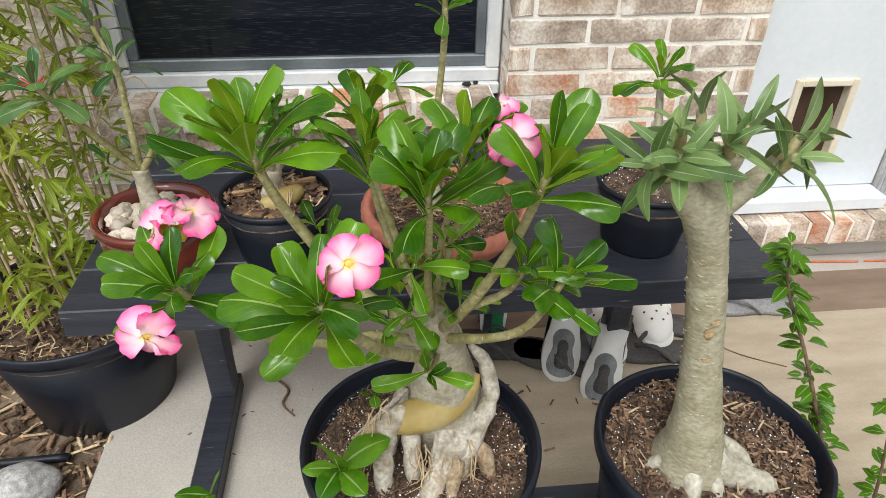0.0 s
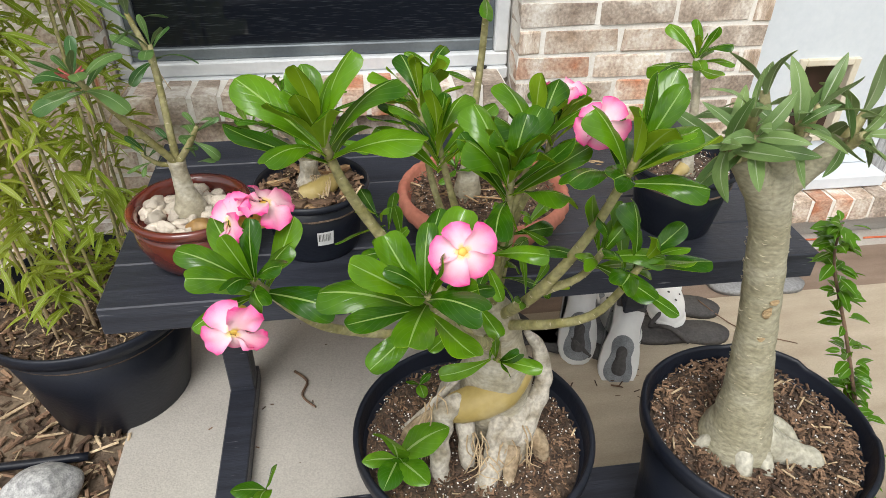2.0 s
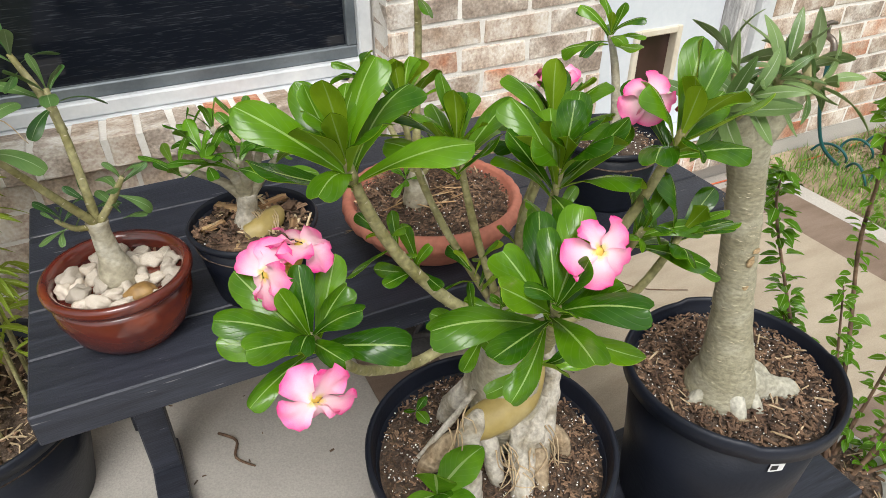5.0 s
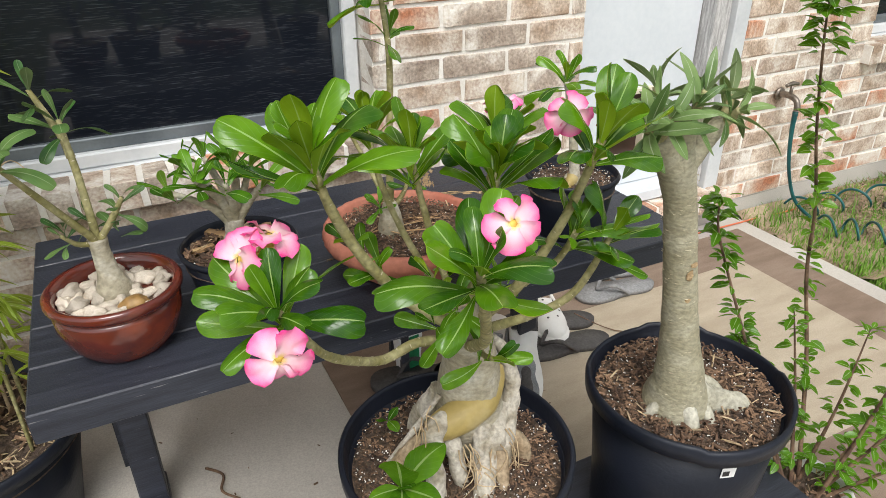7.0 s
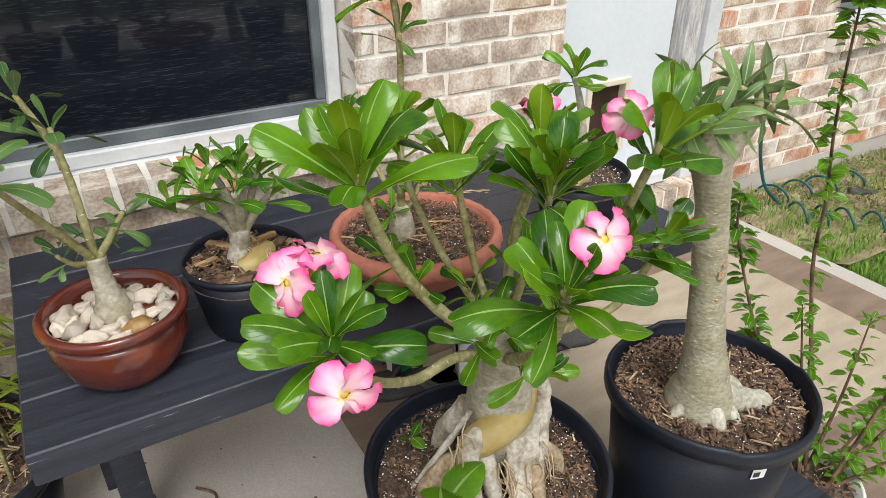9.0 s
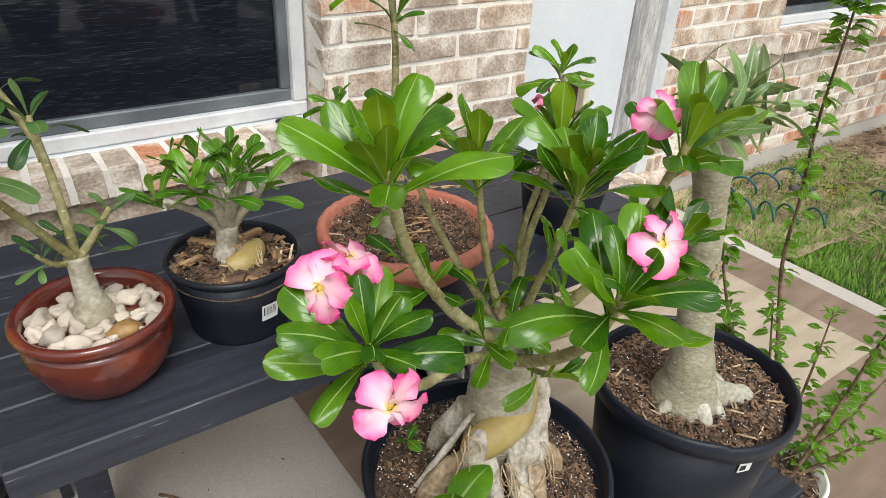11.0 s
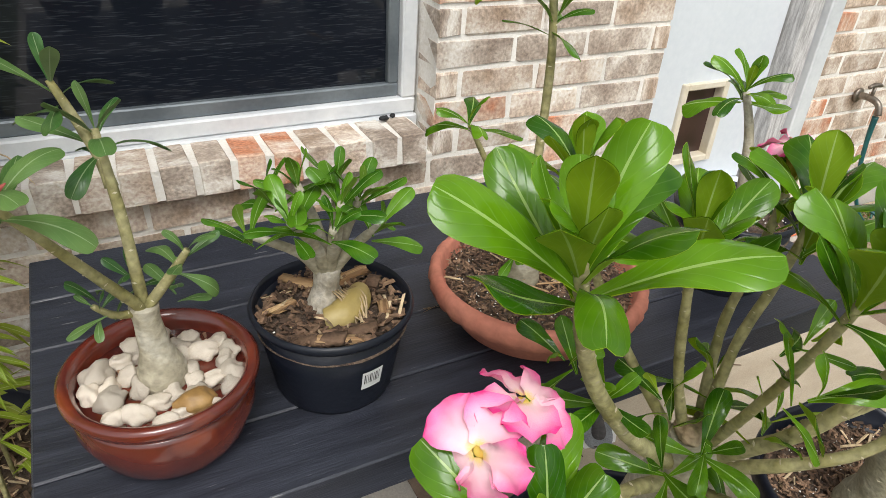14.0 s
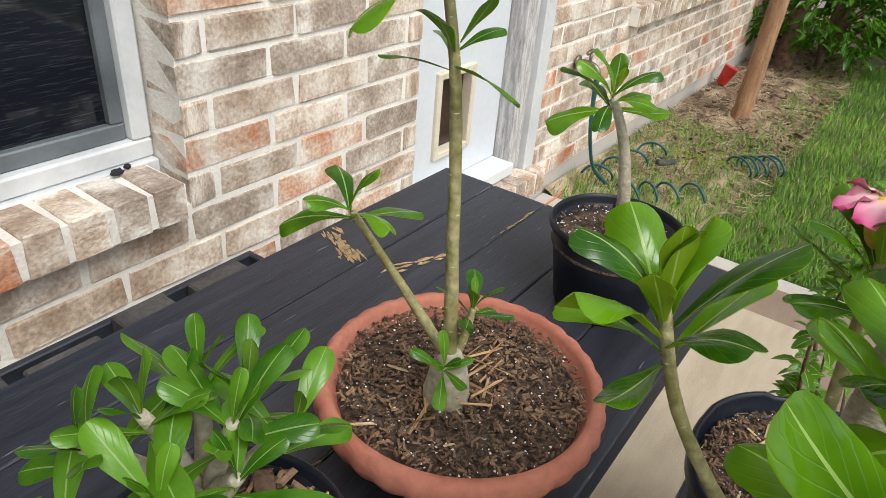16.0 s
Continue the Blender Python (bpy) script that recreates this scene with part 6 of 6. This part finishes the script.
sandal(pose(0.96, 1.60, FLOOR + 0.006, 0, 0, 78), "rubber_dark", "dark brown rubber flip-flop lying on the rug")
sandal(pose(0.98, 1.69, FLOOR + 0.006, 0, 0, 70), "rubber_dark", "dark brown rubber flip-flop lying on the rug")
sandal(pose(1.27, 1.77, FLOOR + 0.006, 0, 0, 82), "rubber_grey", "grey rubber flip-flop lying on the rug")
sandal(pose(1.30, 1.86, FLOOR + 0.006, 0, 0, 76), "rubber_grey", "grey rubber flip-flop lying on the rug")
sandal(pose(0.56, 1.64, FLOOR + 0.006, 0, 0, 75), "rubber_dark", "dark flip-flop under the table")
sandal(pose(0.70, 1.55, FLOOR + 0.006, 0, 0, 62), "rubber_dark", "dark flip-flop under the running shoes")
o = thing("slipper", pose(0.66, 1.84, FLOOR + 0.006, 0, 0, 175), "blue-grey open slipper with a ribbed footbed", "shoe", "footwear on the rug")
part("sole", slab_of(sole_outline(0.25, 0.1), 0, 0.03), "cloth_grey", o)
part("strap", tube([(-0.045, 0.16, 0.02, 0.012), (0, 0.165, 0.06, 0.012), (0.045, 0.16, 0.02, 0.012)], 10, 5), "cloth_grey", o)

carton = thing("carton", pose(0.415, 1.735, FLOOR + 0.006, 0, 0, 8), "white and green printed carton standing on the rug", "carton")
b = bmesh.new()
box(-0.035, 0.035, -0.02, 0.02, 0, 0.115, 0.004, bm=b)
for v in b.verts:
    v.co.x *= 0.75 + 2.2 * v.co.z
part("carton_body", b, "paper", carton, "", False)
b = box(-0.012, 0.02, -0.0225, -0.0205, 0.008, 0.112)
part("green_panel", b, "green_print", carton, "green printed panel", False)
rl = random.Random(8)
scatter("rug_litter", [(rl.gauss(0.55, 0.1), rl.gauss(1.47, 0.05)) for _ in range(26)], "bark_chip", 0.008, 0.03, 0.2, 8, "dry leaf bits on the rug", FLOOR + 0.007)
scatter("patio_litter", [(rl.uniform(-0.3, 0.2), rl.uniform(1.25, 1.9)) for _ in range(18)], "bark_chip", 0.004, 0.012, 0.4, 9, "specks of dirt on the concrete", FLOOR + 0.001)
o = tagged(obj("twig", tube([(-0.12, 1.62, FLOOR + 0.004, 0.003), (-0.09, 1.58, FLOOR + 0.008, 0.003), (-0.1, 1.54, FLOOR + 0.004, 0.003), (-0.07, 1.5, FLOOR + 0.006, 0.002)], 6, 5), "bark_chip"), "dark dried twig on the concrete", "twig")
o = tagged(obj("twig", tube([(0.93, 1.72, FLOOR + 0.03, 0.0016), (1.0, 1.62, FLOOR + 0.01, 0.0016), (1.12, 1.55, FLOOR + 0.008, 0.0012)], 6, 5), "bark_chip"), "thin green-leaved twig lying by the flip-flops", "twig")

# ---------------------------------------------------------------- spigot and garden hose
spig = thing("garden_spigot", (1.99, WALL - 0.004, 0.40), "weathered brass spigot on the brick wall", "faucet")
part("flange", lathe([(0.022, 0), (0.022, 0.006), (0.012, 0.01)], 20), "brass", spig).matrix_basis = Matrix.Rotation(radians(90), 4, "X")
part("spout", tube([(0, 0, 0, 0.011), (0, -0.045, 0.002, 0.011), (0.0, -0.075, -0.01, 0.01), (0, -0.085, -0.04, 0.012)], 12, 5), "brass", spig)
part("handle", tube([(-0.03, -0.045, 0.04, 0.006), (0, -0.045, 0.045, 0.008), (0.03, -0.045, 0.04, 0.006)], 10, 4), "brass", spig)
part("valve_stem", tube([(0, -0.045, 0.0, 0.006), (0, -0.045, 0.04, 0.006)], 8, 2), "brass", spig)
hose = thing("garden_hose", (0, 0, 0), "dark teal coiled garden hose on the grass", "hose")
HZ = -0.075
part("hose_lead", tube([(1.99, 1.938, 0.355, 0.010), (1.995, 1.937, 0.27, 0.0075), (2.025, 1.935, 0.14, 0.0065), (2.08, 1.92, 0.01, 0.0065), (2.15, 1.88, HZ + 0.008, 0.0065)], 10, 6), "hose", hose)


def coil(x0, y0, x1, y1, turns, rad, squash=1.0):
    rows = []
    n = int(turns * 8)
    for i in range(n + 1):
        a, k = 2 * math.pi * i / 8, i / n
        u = Vector((x1 - x0, y1 - y0, 0)).normalized()
        side = Vector((-u.y, u.x, 0))
        c = Vector((x0 + (x1 - x0) * k, y0 + (y1 - y0) * k, HZ + rad * squash))
        p = c + side * rad * math.cos(a) + Vector((0, 0, 1)) * rad * squash * math.sin(a) + u * 0.01 * math.sin(a * 0.37)
        rows.append((*p, 0.0048))
    return tube(rows, 7, 3)


part("coil", coil(2.10, 1.93, 2.62, 1.84, 4, 0.046, 0.85), "hose", hose)
part("coil", coil(2.08, 1.80, 2.30, 1.55, 4, 0.048, 0.7), "hose", hose)
part("coil", coil(2.64, 1.54, 2.80, 1.40, 5, 0.062, 0.6), "hose", hose)
part("nozzle", tube([(2.45, 1.80, HZ + 0.03, 0.016), (2.50, 1.76, HZ + 0.03, 0.012), (2.56, 1.75, HZ + 0.02, 0.01)], 10, 4), "rubber_dark", hose, "grey spray nozzle")
o = tagged(obj("orange_cord", tube([(1.6, 1.97, FLOOR + 0.004, 0.003), (1.85, 1.96, FLOOR + 0.006, 0.003), (2.0, 1.98, -0.07, 0.003), (2.15, 1.97, -0.07, 0.003), (2.6, 1.98, -0.06, 0.003)], 6, 6), "orange"), "thin orange cord along the foot of the wall", "cord")
o = tagged(obj("orange_cord", tube([(1.1, 1.975, FLOOR + 0.004, 0.003), (1.3, 1.985, FLOOR + 0.006, 0.003), (1.58, 1.97, FLOOR + 0.004, 0.003)], 6, 6), "orange"), "thin orange cord along the foot of the wall", "cord")

# ---------------------------------------------------------------- garden beyond the patio
b = bmesh.new()
bmesh.ops.create_grid(b, x_segments=50, y_segments=24, size=0.5)
for v in b.verts:
    e = 0.03 * noise.noise(v.co * 9) + 0.012 * noise.noise(v.co * 40)
    v.co = Vector((4.6 + v.co.x * 5.4, 1.74 + v.co.y * 0.56, -0.088 + e + 0.02))
tagged(obj("dry_bed", b, "dry"), "bed of dry straw and leaf litter along the wall", "ground", kind="structure")
rg = random.Random(3)
scatter("dry_straw", [(rg.uniform(2.2, 5.5), 2.0 - 0.62 * rg.random() ** 1.3) for _ in range(6000)], "dry", 0.02, 0.08, 0.045, 12, "dry straw and twigs on the bed", -0.06, 0.8)
scatter("dry_leaves", [(rg.uniform(2.6, 5.5), rg.uniform(1.4, 2.0)) for _ in range(600)], "bark_chip", 0.02, 0.06, 0.5, 13, "brown fallen leaves on the bed", -0.06, 0.2)


def blades(name, count, spot, material, lo, hi, seed, label):
    rs2 = random.Random(seed)
    V, F = [], []
    for _ in range(count):
        x, y = spot(rs2)
        h, a, w = rs2.uniform(lo, hi), rs2.uniform(0, 6.28), rs2.uniform(0.0012, 0.0024)
        lean = rs2.uniform(0.2, 0.9) * h
        dx, dy = math.cos(a), math.sin(a)
        k = len(V)
        V += [(x - dy * w, y + dx * w, -0.086), (x + dy * w, y - dx * w, -0.086), (x + dx * lean * 0.4 + dy * w * 0.7, y + dy * lean * 0.4 - dx * w * 0.7, -0.086 + h * 0.65), (x + dx * lean * 0.4 - dy * w * 0.7, y + dy * lean * 0.4 + dx * w * 0.7, -0.086 + h * 0.65), (x + dx * lean, y + dy * lean, -0.086 + h)]
        F += [(k, k + 1, k + 2, k + 3), (k + 3, k + 2, k + 4)]
    return tagged(raw(name, V, F, material), label, "grass", kind="stuff")


blades("grass", 34000, lambda q: (1.91 + 3.4 * q.random() ** 1.3, q.uniform(0.25, 1.62)), "grass", 0.02, 0.055, 31, "short green grass beside the patio")
blades("grass", 4500, lambda q: (1.91 + q.random() * 1.2, q.uniform(1.5, 2.01)), "grass", 0.02, 0.07, 32, "thin grass at the foot of the wall")
blades("dry_grass", 1200, lambda q: (1.91 + 2.6 * q.random(), q.uniform(0.8, 2.0)), "straw", 0.015, 0.05, 33, "dead straw-coloured grass among the green")
weedy = [(Vector((2.62 + rg.gauss(0, 0.05), 1.72 + rg.gauss(0, 0.04), -0.08)), Vector((rg.gauss(0, 0.6), rg.gauss(0, 0.6), 1)), rg.uniform(0.05, 0.1), Vector((rg.gauss(0, 1), rg.gauss(0, 1), 0.3))) for _ in range(40)]
yw = thing("yellow_weed", (0, 0, 0), "yellow-green weed tuft in the grass", "plant")
ribbon_leaves("foliage", weedy, "bamboo", yw, 0.05)

gp_ = thing("wooden_post", (3.39, 1.72, -0.1), "leaning brown wooden post in the garden bed", "post")
part("post_shaft", tube([(0, 0, 0, 0.045), (0.05, 0.0, 0.4, 0.043), (0.17, 0.0, 1.5, 0.042), (0.22, 0, 2.2, 0.042)], 14, 8, 0.06, 2), "post", gp_)
cup = thing("plastic_cup", pose(3.86, 1.96, -0.045, 18, 10, 0), "red plastic cup lying by the wall", "cup")
part("cup_body", lathe([(0.026, 0), (0.028, 0.003), (0.04, 0.1), (0.042, 0.102), (0.038, 0.102), (0.027, 0.006), (0.005, 0.005)], 24), "red_plastic", cup)

rt2 = random.Random(44)


def bush(name, x, y, spread, height, count, label, seed, trunk_r=0.04):
    q = random.Random(seed)
    t = thing(name, (x, y, -0.09), label, "shrub")
    its = []
    part("trunk", tube([(0, 0, 0, trunk_r), (0.03, 0.02, height * 0.35, trunk_r * 0.8), (0.06, 0.0, height * 0.8, trunk_r * 0.4)], 10, 6, 0.1, seed), "bark_chip", t)
    for i in range(9):
        a = q.uniform(0, 6.28)
        e = (spread * q.uniform(0.5, 1) * math.cos(a), spread * q.uniform(0.5, 1) * math.sin(a), height * q.uniform(0.45, 1.0))
        part("limb", tube([(0, 0, height * q.uniform(0.05, 0.3), trunk_r * 0.4), (e[0] * 0.4, e[1] * 0.4, e[2] * 0.7, trunk_r * 0.25), (*e, 0.004)], 7, 5), "bark_chip", t)
    for _ in range(count):
        a, rr = q.uniform(0, 6.28), spread * math.sqrt(q.random())
        h = height * (0.25 + 0.85 * q.random())
        k = 0.6 + 0.5 * noise.noise((math.cos(a) * 2 + seed, math.sin(a) * 2, h * 3))
        c = Vector((rr * math.cos(a) * (0.7 + k * 0.5), rr * math.sin(a) * (0.7 + k * 0.5), h))
        d0 = Vector((math.cos(a), math.sin(a), q.uniform(-0.5, 0.4)))
        for j in range(5):
            its.append((c + d0 * 0.03 * j, d0 + Vector((q.gauss(0, 0.7), q.gauss(0, 0.7), q.gauss(0, 0.3))), q.uniform(0.05, 0.09), Vector((q.gauss(0, 0.5), q.gauss(0, 0.5), 1))))
    ribbon_leaves("foliage", its, "leaf_small", t, 0.2)
    return t


bush("garden_shrub", 4.85, 1.62, 0.42, 0.75, 520, "low dark green shrub at the edge of the lawn", 5, 0.025)
bush("garden_shrub", 5.5, 1.25, 0.7, 1.4, 620, "dense green shrub with small leaves beyond the lawn", 3)
bush("garden_shrub", 6.2, 1.75, 0.9, 1.9, 520, "dense green shrub with small leaves beyond the lawn", 6)
bush("garden_shrub", 6.6, 0.3, 1.0, 1.9, 520, "dense green shrub with small leaves beyond the lawn", 8)
gt = thing("garden_tree", (4.62, 1.80, -0.1), "slim tree trunk among the shrubs", "tree")
part("trunk", tube([(0, 0, 0, 0.06), (0.06, 0.0, 0.6, 0.05), (0.1, 0, 1.6, 0.045), (0.2, 0, 2.6, 0.03)], 12, 8, 0.1, 2), "bark_chip", gt)
cl = []
for _ in range(500):
    v = Vector((rt2.gauss(0.2, 0.6), rt2.gauss(0, 0.45), 2.5 + rt2.gauss(0, 0.35)))
    cl.append((v, Vector((rt2.gauss(0, 1), rt2.gauss(0, 1), -0.2)), 0.1, Vector((0, 0, 1))))
ribbon_leaves("crown", cl, "leaf_small", gt, 0.25)

# ---------------------------------------------------------------- bricks, last
rk = random.Random(2)
BR = []
for mt in ("brick", "brick_grey", "brick_red", "brick", "brick"):
    b = bmesh.new()
    bmesh.ops.create_cube(b, size=1.0)
    bmesh.ops.bevel(b, geom=list(b.edges), offset=0.03, segments=1, affect="EDGES")
    for v in b.verts:
        v.co += Vector((rk.uniform(-0.012, 0.012), rk.uniform(-0.012, 0.012), rk.uniform(-0.05, 0.05)))
        v.co = Vector((v.co.x * 0.193, v.co.y * 0.09, v.co.z * 0.0548))
    me = bpy.data.meshes.new("brick")
    b.to_mesh(me)
    b.free()
    me.materials.append(M[mt])
    BR.append(me)

near, far = [], []
for i in range(39):
    z = BASE + i * COURSE + COURSE / 2
    if z > 2.66:
        break
    shift = 0.064 if i % 2 == 0 else 0.0
    for k in range(-20, 55):
        x0 = k * 0.199 + shift + 0.065
        spans = [(x0, x0 + 0.199)]
        for (ox0, ox1, oz0, oz1), low in ((WIN, 0.07), (DOOR, 0.06), (WIN2, 0.045)):
            if z + 0.03 > oz0 - low and z - 0.03 < oz1:
                e = 0.0 if low == 0.06 else (0.004 if z > oz0 else 0.0)
                cut = []
                for a, c in spans:
                    if c <= ox0 or a >= ox1:
                        cut.append((a, c))
                    else:
                        if a < ox0:
                            cut.append((a, ox0))
                        if c > ox1:
                            cut.append((ox1, c))
                spans = cut
        for a, c in spans:
            if c - a < 0.03:
                continue
            (near if -0.95 < a < 3.3 and z < (1.0 if a < 1.75 else 0.78) else far).append((a, c, z))


def brick_pose(a, c, z):
    ln = c - a - 0.0115
    return Matrix.Translation(((a + c) / 2, WALL + 0.045 + rk.uniform(-0.0025, 0.002), z + rk.uniform(-0.001, 0.001))) @ Euler((rk.gauss(0, 0.008), rk.gauss(0, 0.006), rk.gauss(0, 0.006))).to_matrix().to_4x4() @ Matrix.Diagonal((ln / 0.193, 1, 1, 1))


for a, c, z in near:
    o = new("brick", rk.choice(BR))
    o.parent = wall
    o.matrix_basis = brick_pose(a, c, z)
V, F, MI = [], [], []
for a, c, z in far:
    me = rk.choice(BR)
    m = brick_pose(a, c, z)
    k = len(V)
    V += [m @ v.co for v in me.vertices]
    F += [[k + i for i in p.vertices] for p in me.polygons]
    MI += [("brick", "brick_red", "brick_grey").index(me.materials[0].name)] * len(me.polygons)
o = raw("brick_field", V, F, "brick", parent=wall)
o.data.materials.append(M["brick_red"])
o.data.materials.append(M["brick_grey"])
o.data.polygons.foreach_set("material_index", MI)
o["kind"] = "stuff"

for (x0, x1, y0, y1, z0, z1, nm) in ((WIN[0] - 0.03, 0.442, WALL - 0.038, WALL + 0.083, 0.416, 0.484, "window_sill"), (WIN2[0] - 0.03, WIN2[1] + 0.03, WALL - 0.038, WALL + 0.083, 0.457, 0.531, "window_sill"), (DOOR[0], DOOR[1], WALL - 0.065, WALL + 0.09, 0.022, 0.097, "door_step")):
    n = round((x1 - x0) / 0.0677)
    core = tagged(obj(nm, box(x0 + 0.004, x1 - 0.004, y0 + 0.004, y1, z0 + 0.004, z1 - 0.004), "mortar", smooth=False), "row of bricks on edge set in mortar", "sill", kind="structure")
    for i in range(n):
        o = new("brick", BR[2] if i in (n - 5, n - 6) else rk.choice((BR[0], BR[1], BR[3])))
        o.parent = core
        xa = x0 + (x1 - x0) * i / n
        o.matrix_basis = Matrix.Translation((xa + (x1 - x0) / n / 2, (y0 + y1) / 2, (z0 + z1) / 2)) @ Euler((rk.gauss(-0.03, 0.01), rk.gauss(0, 0.01), rk.gauss(0, 0.012))).to_matrix().to_4x4() @ Matrix(((0, 0, 1), (1, 0, 0), (0, 1, 0))).to_4x4() @ Matrix.Diagonal(((y1 - y0) / 0.193, (z1 - z0) / 0.09 * 1.0, 1, 1))
